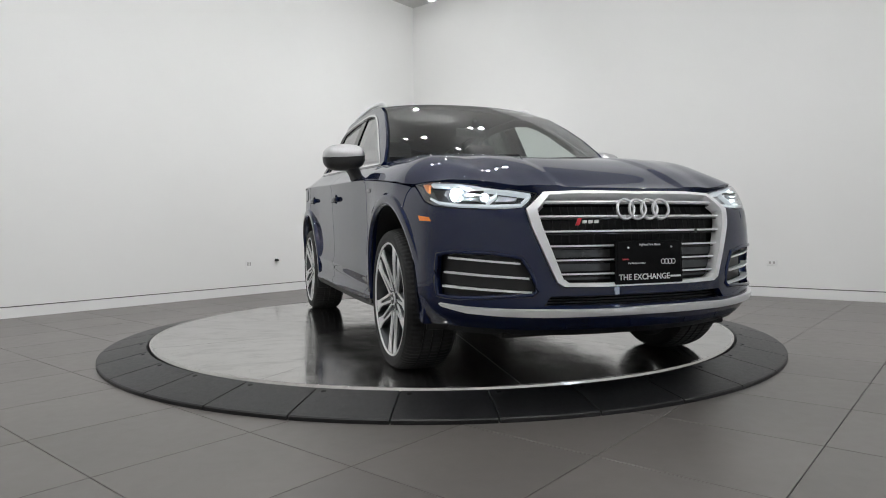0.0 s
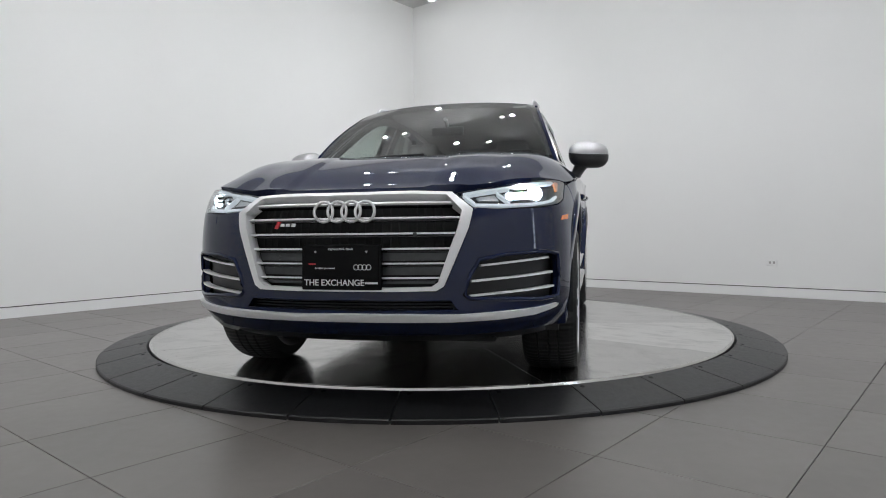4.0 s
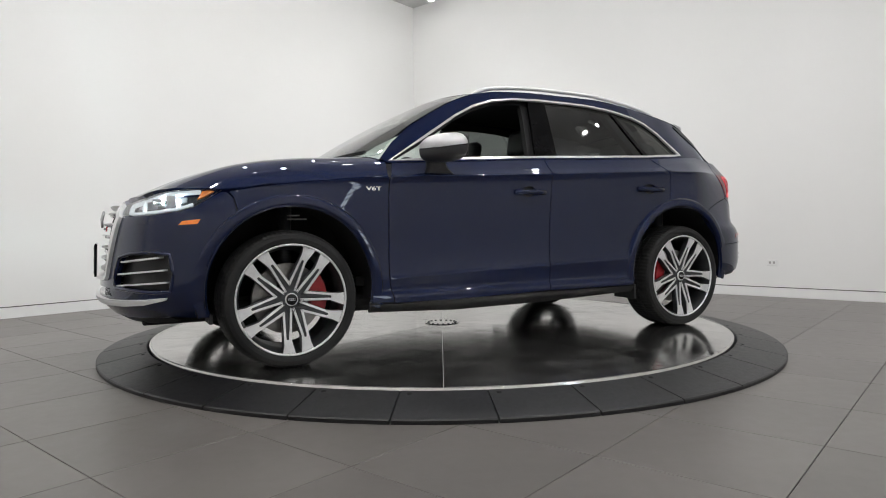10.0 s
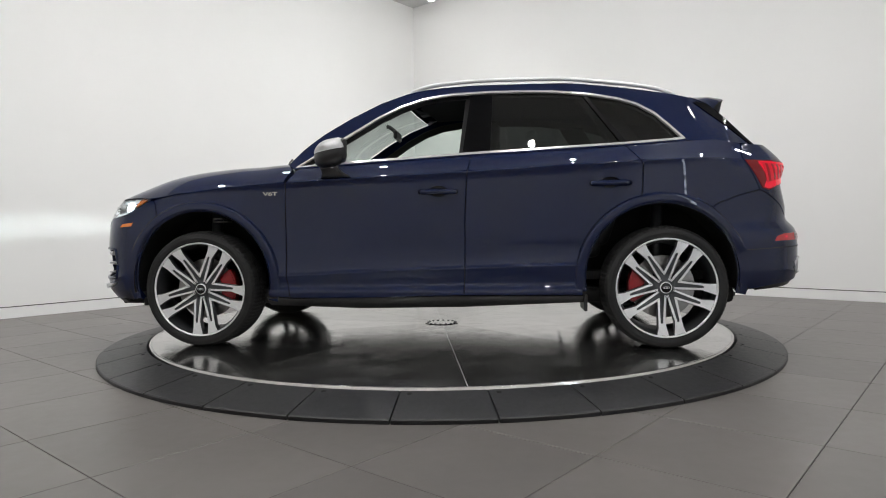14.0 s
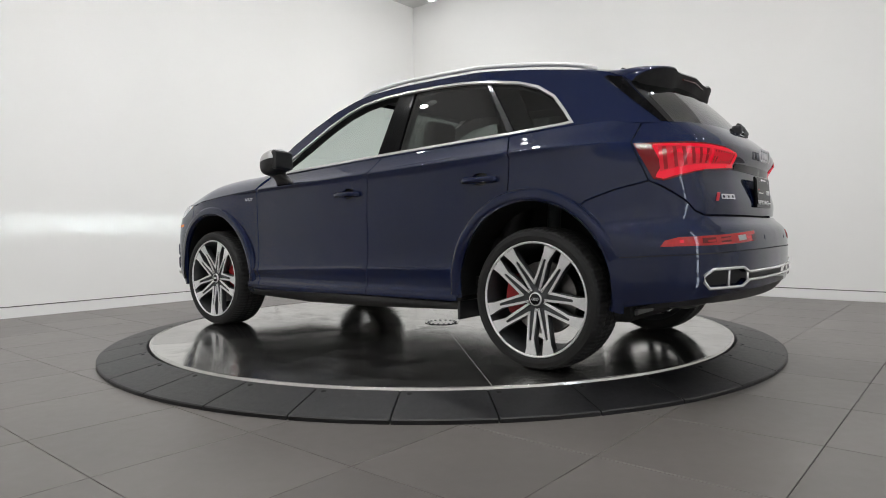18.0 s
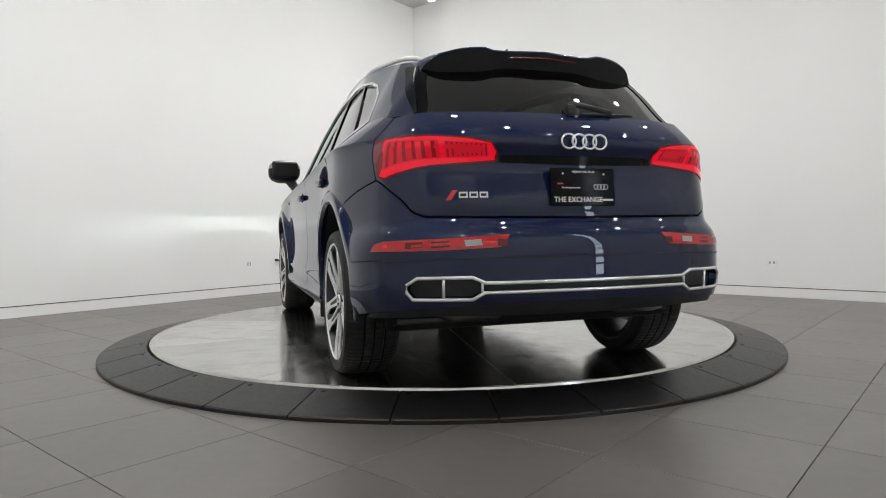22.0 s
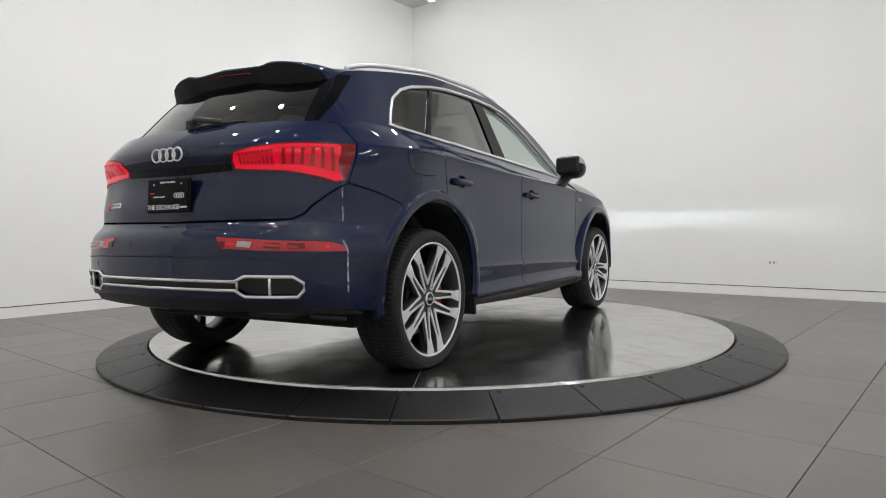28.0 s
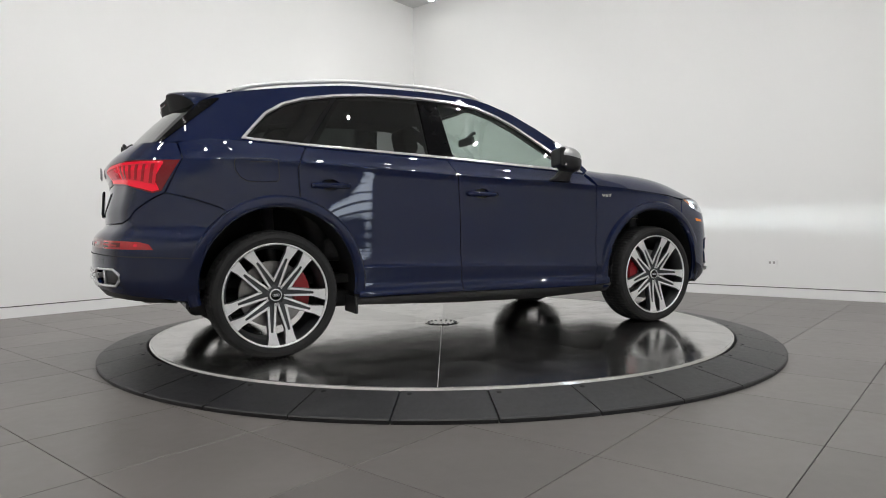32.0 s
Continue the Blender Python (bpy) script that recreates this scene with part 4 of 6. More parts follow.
def front_bumper():
    arch = [p for p in arch_pts(0, 52, -20, 20) if p[1] > 0.28]
    right = [(sf(0.415), 0.482), (sf(0.515), 0.72), (sf(0.535), 0.795), (sf(0.518), 0.801), (sf(0.66), 0.795), (sf(0.80), 0.801), (sx(1.95), 0.815), (sx(1.88), 0.835), (sx(1.80), 0.884), (sx(1.745), 0.914), (sx(1.715), 0.910), (sx(1.69), 0.883)]
    right += [(sx(x), z) for x, z in arch] + [(sx(1.86), 0.285), (sf(0.84), 0.29), (sf(0.5), 0.272), (0.0, 0.27)]
    left = [(-s, z) for s, z in right[::-1] if abs(s) > 1e-6]
    poly = right + left + [(-sf(0.385), 0.464), (0.0, 0.462), (sf(0.385), 0.464)]
    intake = both([(0.0, 0.425), (0.44, 0.425), (0.47, 0.385), (0.0, 0.38)])
    holes = [VENT, [(-s, z) for s, z in VENT], intake]
    panel("front_bumper", poly, lambda s, z: shell(s, z), PAINT, car, 0.03, 0.02, holes=holes, thick=0.03)
    panel("lower_intake", intake, lambda s, z: shell(s, z, -0.05), SATIN_BLACK, car, 0.05, 0.02, gap=0, thick=0)
    for k in range(3):
        z = 0.39 + k * 0.012
        part("intake_slat", tube_bm([shell(sf(y), z, -0.03) for y in (-0.45, -0.3, -0.15, 0, 0.15, 0.3, 0.45)], 0.003, 6), GLOSS_BLACK, car)
    panel("chin", both([(0.0, 0.272), (0.5, 0.274), (0.84, 0.292), (0.86, 0.268), (0.5, 0.243), (0.0, 0.238)]), lambda s, z: shell(s, z, -0.004), SATIN_BLACK, car, 0.05, 0.02, gap=0)
    lip = [(0.0, 0.368), (0.45, 0.368), (0.62, 0.374), (0.76, 0.382), (0.845, 0.393), (0.84, 0.381), (0.76, 0.356), (0.62, 0.343), (0.45, 0.337), (0.0, 0.336)]
    panel("front_blade", both(lip), lambda s, z: shell(s, z, 0.018), SILVER, car, 0.04, 0.008, gap=0, thick=0.03, label="satin silver blade along the bumper")

    def vent(side):
        m = 1 if side > 0 else -1
        v = panel("side_vent", [(m * s, z) for s, z in VENT], lambda s, z: shell(s, z, -0.045), SATIN_BLACK, car, 0.04, 0.03, gap=0, thick=0, label="black vent in the bumper")
        for y0, z0, x1, z1 in ((0.560, 0.563, 2.03, 0.590), (0.525, 0.500, 2.012, 0.528), (0.515, 0.441, 2.005, 0.468)):
            s0, s1 = sf(y0), sx(x1)
            bar = [(m * (s0 + (s1 - s0) * t), z0 + (z1 - z0) * t) for t in (0, 0.25, 0.5, 0.75, 1)]
            poly = [(s, z + 0.0042) for s, z in bar] + [(s, z - 0.0042) for s, z in bar[::-1]]
            panel("blade", poly, lambda s, z: shell(s, z, -0.004), SILVER, v, 0.05, 0.01, gap=0, thick=0.03, label="slim silver blade")
        loop = []
        for (s0, z0), (s1, z1) in zip(VENT, VENT[1:] + VENT[:1]):
            n = max(1, int(math.hypot(s1 - s0, z1 - z0) / 0.03))
            loop += [shell(m * (s0 + (s1 - s0) * k / n), z0 + (z1 - z0) * k / n, -0.002) for k in range(n)]
        part("vent_surround", tube_bm(loop, 0.010, 8, closed=True), PAINT, v, "navy rounded vent edge", True)
    sides(vent)


front_bumper()


def grille():
    g = panel("grille_frame", both(GRILLE_OUT), lambda s, z: shell(s, z, 0.016), SILVER, car, 0.03, 0.02, holes=[both(GRILLE_IN)], gap=0.001, thick=0.05, label="wide satin silver grille frame")
    panel("grille_back", both(GRILLE_OUT), lambda s, z: shell(s, z, -0.06), UNDER, g, 0.05, 0.03, gap=0, thick=0)
    edge = pchip([(0.478, 0.37), (0.498, 0.391), (0.72, 0.472), (0.790, 0.490), (0.855, 0.432)])
    for z in (0.820, 0.757, 0.693, 0.631, 0.571, 0.512):
        w = edge(z) - 0.002
        ys = [w * (k / 8 - 1) for k in range(17)]
        for dz, h, o, mat in ((0.004, 0.0036, -0.004, SILVER), (-0.008, 0.0025, -0.018, GLOSS_BLACK)):
            poly = [(sf(y), z + dz + h) for y in ys] + [(sf(y), z + dz - h) for y in ys[::-1]]
            panel("slat", poly, lambda s, q, o=o: shell(s, q, o), mat, g, 0.06, 0.02, gap=0, thick=0.018)
    for z0, z1 in ((0.585, 0.617), (0.526, 0.558), (0.49, 0.502)):
        for m in (1, -1):
            zc = (z0 + z1) / 2
            y1 = edge(zc) - 0.004
            poly = [(sf(m * y), z1) for y in (0.16, 0.25, y1)] + [(sf(m * y), z0) for y in (y1 - 0.01, 0.25, 0.16)]
            panel("shutter", poly, lambda s, q: shell(s, q, -0.03), RIM_DARK, g, 0.06, 0.02, gap=0, thick=0.01, label="dark grey shutter")
    for k in range(-11, 12):
        y = k * 0.038
        pts = [shell(sf(y), z, -0.045) for z in (0.63, 0.7, 0.78, 0.845)]
        part("fin", tube_bm(pts, 0.005, 4, squash=0.5, up=(0, 1, 0)), BLACK_GAP, g)
    for k in range(4):
        y = (k - 1.5) * 0.0605
        pts = [Vector((2.272, y + 0.0415 * math.cos(a), 0.789 + 0.0415 * math.sin(a))) - Vector((0.5 * max(0, 0.0415 * math.sin(a)) * 0.5, 0, 0)) for a in (2 * math.pi * i / 36 for i in range(36))]
        part("ring", tube_bm(pts, 0.0068, 8, closed=True, up=(1, 0, 0)), CHROME, g, "bright chrome ring", True)


grille()


# ---- wheels ----
WHEEL_R = 0.361


def wheel(x, y, turn, name="wheel"):
    """A 21-inch wheel: tyre, barrel, five twin spokes, cap, bolts, disc and caliper. Outboard is +y in its own space."""
    root = new("wheel")
    root.parent = car
    root["label"] = "low-profile tyre on a two-tone five-twin-spoke alloy wheel"
    R, ri = WHEEL_R, 0.290
    prof = [(ri, 0.003), (ri + 0.008, 0.011), (0.318, 0.014), (0.338, 0.009), (0.350, -0.006), (0.357, -0.024), (R, -0.05), (R + 0.001, -0.07), (R - 0.008, -0.075), (R + 0.001, -0.08), (R + 0.002, -0.115), (R - 0.008, -0.12), (R + 0.002, -0.125),
            (R + 0.002, -0.165), (R - 0.008, -0.17), (R + 0.001, -0.175), (R, -0.195), (0.355, -0.225), (0.335, -0.245), (ri, -0.25)]
    tyre = lathe(prof, 180)
    for v in tyre.verts:
        r = math.hypot(v.co.x, v.co.z)
        k = round(math.atan2(v.co.z, v.co.x) / (2 * math.pi) * 180)
        if r > 0.346 and k % 2 == 0:
            f = 1 - (0.0032 if r > 0.3545 else 0.002) / r
            v.co.x, v.co.z = v.co.x * f, v.co.z * f
    part("tyre", tyre, TYRE, root, "black low-profile tyre")
    part("rim", lathe([(ri + 0.002, 0.004), (ri - 0.002, 0.010), (0.2845, 0.009), (0.280, 0.002)], 72), MACHINED, root, "machined silver rim edge", True)
    part("barrel", lathe([(0.278, 0.003), (0.270, -0.02), (0.261, -0.06), (0.255, -0.24), (ri, -0.25)], 60), RIM_DARK, root, "dark grey barrel", True)

    def poly_prism(pts, y0, y1, mat, nm, label=""):
        """Pts in (r-x, z) plane; extruded from y0 (outer face, may vary with radius) to y1."""
        bm = bmesh.new()
        f = [bm.verts.new((px, y0(math.hypot(px, pz)), pz)) for px, pz in pts]
        b = [bm.verts.new((px * 0.99, y1(math.hypot(px, pz)), pz * 0.99)) for px, pz in pts]
        bm.faces.new(f)
        n = len(pts)
        for i in range(n):
            bm.faces.new((f[i], b[i], b[(i + 1) % n], f[(i + 1) % n]))
        bmesh.ops.recalc_face_normals(bm, faces=bm.faces)
        return bm

    dish = lambda r: -0.020 + 0.022 * sstep(0.05, 0.28, r)
    def join(dst, src):
        me = bpy.data.meshes.new("t")
        src.to_mesh(me)
        src.free()
        dst.from_mesh(me)
        bpy.data.meshes.remove(me)
    for k in range(5):
        a = radians(turn + 72 * k)
        ca, sa = math.cos(a), math.sin(a)
        rot = lambda p: (p[0] * ca - p[1] * sa, p[0] * sa + p[1] * ca)
        face = bmesh.new()
        for m in (1, -1):
            # two thin ribs that meet in a broad foot at the rim
            inner = [(0.046, m * 0.0002), (0.120, m * 0.0130), (0.200, m * 0.0280), (0.215, m * 0.0285), (0.215, m * 0.0405), (0.195, m * 0.0395), (0.120, m * 0.0255), (0.046, m * 0.0115)]
            outer = [(0.078, m * 0.0560), (0.120, m * 0.0590), (0.200, m * 0.0665), (0.215, m * 0.0670), (0.215, m * 0.0545), (0.195, m * 0.0540), (0.120, m * 0.0475), (0.060, m * 0.0415)]
            foot = [(0.200, m * 0.0280), (0.235, m * 0.0240), (0.2810, m * 0.0165), (0.2695, m * 0.0815), (0.235, m * 0.0705), (0.200, m * 0.0665), (0.198, m * 0.0545), (0.207, m * 0.0520), (0.207, m * 0.0420), (0.198, m * 0.0395)]
            for pts in (inner, outer, foot):
                join(face, poly_prism([rot(p) for p in pts], dish, lambda r: dish(r) - 0.006, MACHINED, "s"))
        part("spoke", face, MACHINED, root, "machined silver twin spoke")
        back = bmesh.new()
        for m in (1, -1):
            body = [(0.046, m * 0.0001), (0.12, m * 0.0105), (0.20, m * 0.0255), (0.235, m * 0.0215), (0.2815, m * 0.0140), (0.2685, m * 0.0840), (0.234, m * 0.0730), (0.195, m * 0.0690), (0.12, m * 0.0615), (0.075, m * 0.0575), (0.046, m * 0.0360)]
            join(back, poly_prism([rot(p) for p in body], lambda r: dish(r) - 0.005 - 0.012 * sstep(0.24, 0.1, abs(r - 0.15) + 0.1), lambda r: dish(r) - 0.045, RIM_DARK, "b"))
        part("spoke_core", back, RIM_DARK, root, "dark grey spoke body")
    part("hub", lathe([(0.0, -0.022), (0.034, -0.022), (0.045, -0.028), (0.076, -0.034), (0.080, -0.09), (0.0, -0.09)], 40), RIM_DARK, root, "dark grey hub", True)
    part("centre_cap", lathe([(0.0, -0.012), (0.028, -0.012), (0.0315, -0.014), (0.033, -0.024)], 32), GLOSS_BLACK, root, "black centre cap", True)
    part("cap_ring", lathe([(0.0285, -0.0115), (0.033, -0.0115), (0.034, -0.02)], 32), MACHINED, root, "silver cap ring", True)
    for k in range(4):
        pts = [((k - 1.5) * 0.0085 + 0.006 * math.cos(t), -0.011, 0.006 * math.sin(t)) for t in (2 * math.pi * i / 12 for i in range(12))]
        part("cap_mark", tube_bm(pts, 0.0009, 4, closed=True, up=(0, 1, 0)), MACHINED, root)
    for k in range(5):
        a = radians(turn + 72 * k)
        bolt = part("wheel_bolt", lathe([(0.0, -0.02), (0.006, -0.022), (0.0105, -0.018), (0.0115, -0.034)], 12), SATIN_BLACK, root, "black wheel bolt")
        bolt.location = (0.056 * math.cos(a), 0, 0.056 * math.sin(a))
    part("brake_disc", lathe([(0.09, -0.10), (0.185, -0.10), (0.187, -0.103), (0.187, -0.13), (0.09, -0.13)], 60), IRON, root, "iron brake disc")
    cal = bmesh.new()
    pts = [(r * math.cos(radians(t)), r * math.sin(radians(t))) for r, rng in ((0.205, range(-32, 33, 8)), (0.115, range(28, -29, -8))) for t in rng]
    f = [cal.verts.new((px, -0.062, pz)) for px, pz in pts]
    b = [cal.verts.new((px, -0.15, pz)) for px, pz in pts]
    cal.faces.new(f)
    cal.faces.new(b[::-1])
    for i in range(len(pts)):
        cal.faces.new((f[i], b[i], b[(i + 1) % len(pts)], f[(i + 1) % len(pts)]))
    bmesh.ops.recalc_face_normals(cal, faces=cal.faces)
    bmesh.ops.bevel(cal, geom=[e for e in cal.edges if e.is_convex], offset=0.008, segments=2, affect="EDGES")
    c = part("brake_caliper", cal, CALIPER, root, "red brake caliper")
    flip = 1 if y > 0 else -1
    back_of_axle = (x > 0)
    ang = 175 if (back_of_axle) else 5
    if y < 0:
        ang = 180 - ang
    c.rotation_euler = (0, radians(-ang if flip > 0 else -ang), 0)
    root.matrix_basis = pose(x, y, 0.356, 0, 0, 0 if y > 0 else 180)
    return root


for x, y, t in ((1.4067, 0.910, 48), (-1.4127, 0.910, 48), (1.4067, -0.910, 48), (-1.4127, -0.910, 48)):
    wheel(x, y, t)


def wheel_house(i, side):
    """The dark arch liner over a wheel."""
    ax, az = ARCHES[i]
    bm = bmesh.new()
    rows = []
    for k in range(25):
        a = radians(-9 + 198 * k / 24)
        px, pz = ax + (ARCH_R + 0.006) * math.cos(a), az + (ARCH_R + 0.006) * math.sin(a)
        rows.append([bm.verts.new((px, side * y, pz)) for y in (0.908, 0.86, 0.6, 0.52)])
    for p, q in zip(rows, rows[1:]):
        for j in range(3):
            bm.faces.new((p[j], p[j + 1], q[j + 1], q[j]))
    bm.faces.new([r[3] for r in rows])
    bmesh.ops.recalc_face_normals(bm, faces=bm.faces)
    part("wheel_arch_liner", bm, UNDER, car, "black arch liner", True)


for i in (0, 1):
    for m in (1, -1):
        wheel_house(i, m)
part("underbody", box_bm((3.6, 1.50, 0.10), (-0.05, 0, 0.30), 0.03), UNDER, car, "black underbody")


# ---- car: rear ----
def ur(y):
    """Arc length from the rear centre, signed by the side."""
    return math.copysign(PLAN_LEN - abs(sr(abs(y))), y) if abs(y) > 1e-6 else 0.0


def urx(x):
    return PLAN_LEN - sx(x)


def rear(u, z, out=0.0):
    return shell((1 if u >= 0 else -1) * (PLAN_LEN - abs(u)), z, out)


def mirror_u(half):
    return half + [(-u, z) for u, z in half[::-1] if abs(u) > 1e-6]


LAMP = [(urx(-1.905), 1.100), (urx(-2.003), 0.930), (urx(-2.05), 0.919), (urx(-2.11), 0.935), (ur(0.745), 0.958), (ur(0.66), 0.968), (ur(0.388), 0.984), (ur(0.378), 1.010), (ur(0.385), 1.028), (ur(0.415), 1.066), (ur(0.514), 1.083), (ur(0.65), 1.094), (ur(0.78), 1.099)]
FOG = [(ur(0.36), 0.690), (ur(0.60), 0.676), (urx(-2.10), 0.664), (urx(-2.05), 0.650), (urx(-2.03), 0.622), (urx(-2.10), 0.624), (ur(0.60), 0.630), (ur(0.40), 0.640)]
PIPES = [(0.0, 0.498), (0.465, 0.498), (0.515, 0.521), (0.72, 0.519), (0.755, 0.492), (0.755, 0.462), (0.735, 0.434), (0.515, 0.433), (0.468, 0.460), (0.0, 0.460)]


def tailgate():
    half = [(0.0, 1.210), (ur(0.4), 1.209), (ur(0.68), 1.206), (urx(-1.94), 1.203), (urx(-1.893), 1.11), (urx(-1.985), 0.920), (urx(-2.03), 0.903), (ur(0.795), 0.83), (ur(0.76), 0.785), (ur(0.70), 0.763), (0.0, 0.757)]
    lamp_r = [(-u, z) for u, z in LAMP]
    g = panel("tailgate", mirror_u(half), rear, PAINT, car, 0.03, 0.016, holes=[LAMP, lamp_r], label="navy tailgate", thick=0.03)
    panel("rear_shell", mirror_u([(0.0, 1.22), (ur(0.7), 1.21), (urx(-1.95), 1.15), (urx(-2.0), 0.38), (0.0, 0.38)]), lambda u, z: rear(u, z, -0.06), UNDER, car, 0.08, 0.05, gap=0, thick=0)
    # lamps
    for m in (1, -1):
        lamp = panel("tail_lamp", [(m * u, z) for u, z in LAMP], lambda u, z: rear(u, z, 0.003), LAMP_RED, g, 0.03, 0.02, gap=0.001, thick=0.03, label="red tail lamp, lit")

        bright = [(ur(0.392), 1.024), (ur(0.398), 0.992), (ur(0.66), 0.975), (ur(0.745), 0.964), (urx(-2.105), 0.943), (urx(-2.05), 0.928), (urx(-2.015), 0.936), (urx(-2.02), 0.952), (urx(-2.032), 0.972), (urx(-2.045), 0.988), (urx(-2.0), 1.082), (urx(-2.006), 1.092), (ur(0.65), 1.086), (ur(0.514), 1.075), (ur(0.42), 1.058)]
        panel("light_bar", [(m * u, z) for u, z in bright], lambda u, z: rear(u, z, 0.0045), RED_GLOW, lamp, 0.03, 0.012, gap=0, thick=0.002, label="glowing red light bar")
        for u0, u1, lo, hi, n in ((ur(0.425), ur(0.61), (1.006, 1.000), (1.056, 1.068), 9), (ur(0.632), urx(-2.035), (0.999, 0.962), (1.071, 1.082), 6)):
            low = lambda t: lo[0] + (lo[1] - lo[0]) * t * t
            top = lambda t: hi[0] + (hi[1] - hi[0]) * t
            steps = [k / 6 for k in range(7)]
            win = [(u0 + (u1 - u0) * t, low(t)) for t in steps] + [(u0 + 0.010 + (u1 - u0) * t, top(t)) for t in steps[::-1]]
            w_ = panel("lamp_window", [(m * u, z) for u, z in win], lambda u, z: rear(u, z, 0.006), RED_DIM, lamp, 0.03, 0.03, gap=0, thick=0.002, label="dim red ribbed window")
            for k in range(n):
                t0, t1 = (k + 0.30) / n, (k + 0.66) / n
                q = [(u0 + (u1 - u0) * t0, low(t0) + 0.004), (u0 + (u1 - u0) * t1, low(t1) + 0.004), (u0 + 0.009 + (u1 - u0) * t1, top(t1) - 0.004), (u0 + 0.009 + (u1 - u0) * t0, top(t0) - 0.004)]
                panel("rib", [(m * u, z) for u, z in q], lambda u, z: rear(u, z, 0.0078), RED_DARK, w_, 0.04, 0.04, gap=0, thick=0.0015)
    # black strip painting in the shade under the navy ridge, plate and marks
    panel("plate_recess", mirror_u([(0.0, 1.014), (ur(0.33), 1.013), (ur(0.368), 1.010), (ur(0.378), 0.982), (0.0, 0.976)]), lambda u, z: rear(u, z, 0.004), PILLAR_BLACK, g, 0.05, 0.02, gap=0, thick=0.01, label="black strip for the shade under the navy ridge")
    for k in range(4):
        y = (k - 1.5) * 0.049
        pts = [Vector((-2.272 + 0.02 * 0, y + 0.0325 * math.cos(a), 1.071 + 0.030 * math.sin(a))) for a in (2 * math.pi * i / 32 for i in range(32))]
        part("ring", tube_bm(pts, 0.0045, 8, closed=True, up=(1, 0, 0)), CHROME, g, "bright chrome ring", True)
    slash = [(0.612, 0.829), (0.592, 0.829), (0.566, 0.869), (0.586, 0.869)]
    badge = panel("model_badge", [(ur(y), z) for y, z in slash], lambda u, z: rear(u, z, 0.004), RED_PRINT, g, 0.03, 0.03, gap=0, thick=0.004, label="red and silver badge")
    for y0 in (0.560, 0.516, 0.472):
        w, z0, z1 = 0.037, 0.838, 0.862
        for q in (((y0, z1), (y0 - w, z1), (y0 - w, z1 - 0.006), (y0, z1 - 0.006)), ((y0, z0 + 0.006), (y0 - w, z0 + 0.006), (y0 - w, z0), (y0, z0)), ((y0, z1), (y0 - 0.006, z1), (y0 - 0.006, z0), (y0, z0)), ((y0 - w + 0.006, z1), (y0 - w, z1), (y0 - w, z0), (y0 - w + 0.006, z0))):
            panel("badge_bar", [(ur(a), b) for a, b in q], lambda u, z: rear(u, z, 0.005), CHROME, badge, 0.05, 0.05, gap=0, thick=0.004)
    # wiper
    w = part("rear_wiper", tube_bm([tail(-0.005, 0.06, 0.03), tail(-0.06, 0.06, 0.034), tail(-0.16, 0.035, 0.032), tail(-0.34, 0.005, 0.024)], 0.013, 8, squash=0.6), SATIN_BLACK, g, "black wiper arm", True)
    part("wiper_base", box_bm((0.05, 0.045, 0.05), tail(-0.015, 0.035, 0.012), 0.012), SATIN_BLACK, w)
    part("wiper_blade", tube_bm([tail(-0.08 - 0.046 * k, -0.015 + 0.003 * k, 0.014) for k in range(11)], 0.007, 6), MATTE_BLACK, w, "black wiper blade", True)
    return g


RED_DIM = glowing("dim_tail_segment", (1.0, 0.006, 0.030), 0.34, (0.22, 0.006, 0.012))
RED_DARK = glowing("dark_tail_rib", (1.0, 0.010, 0.030), 0.15, (0.08, 0.004, 0.006))
tailgate_part = tailgate()


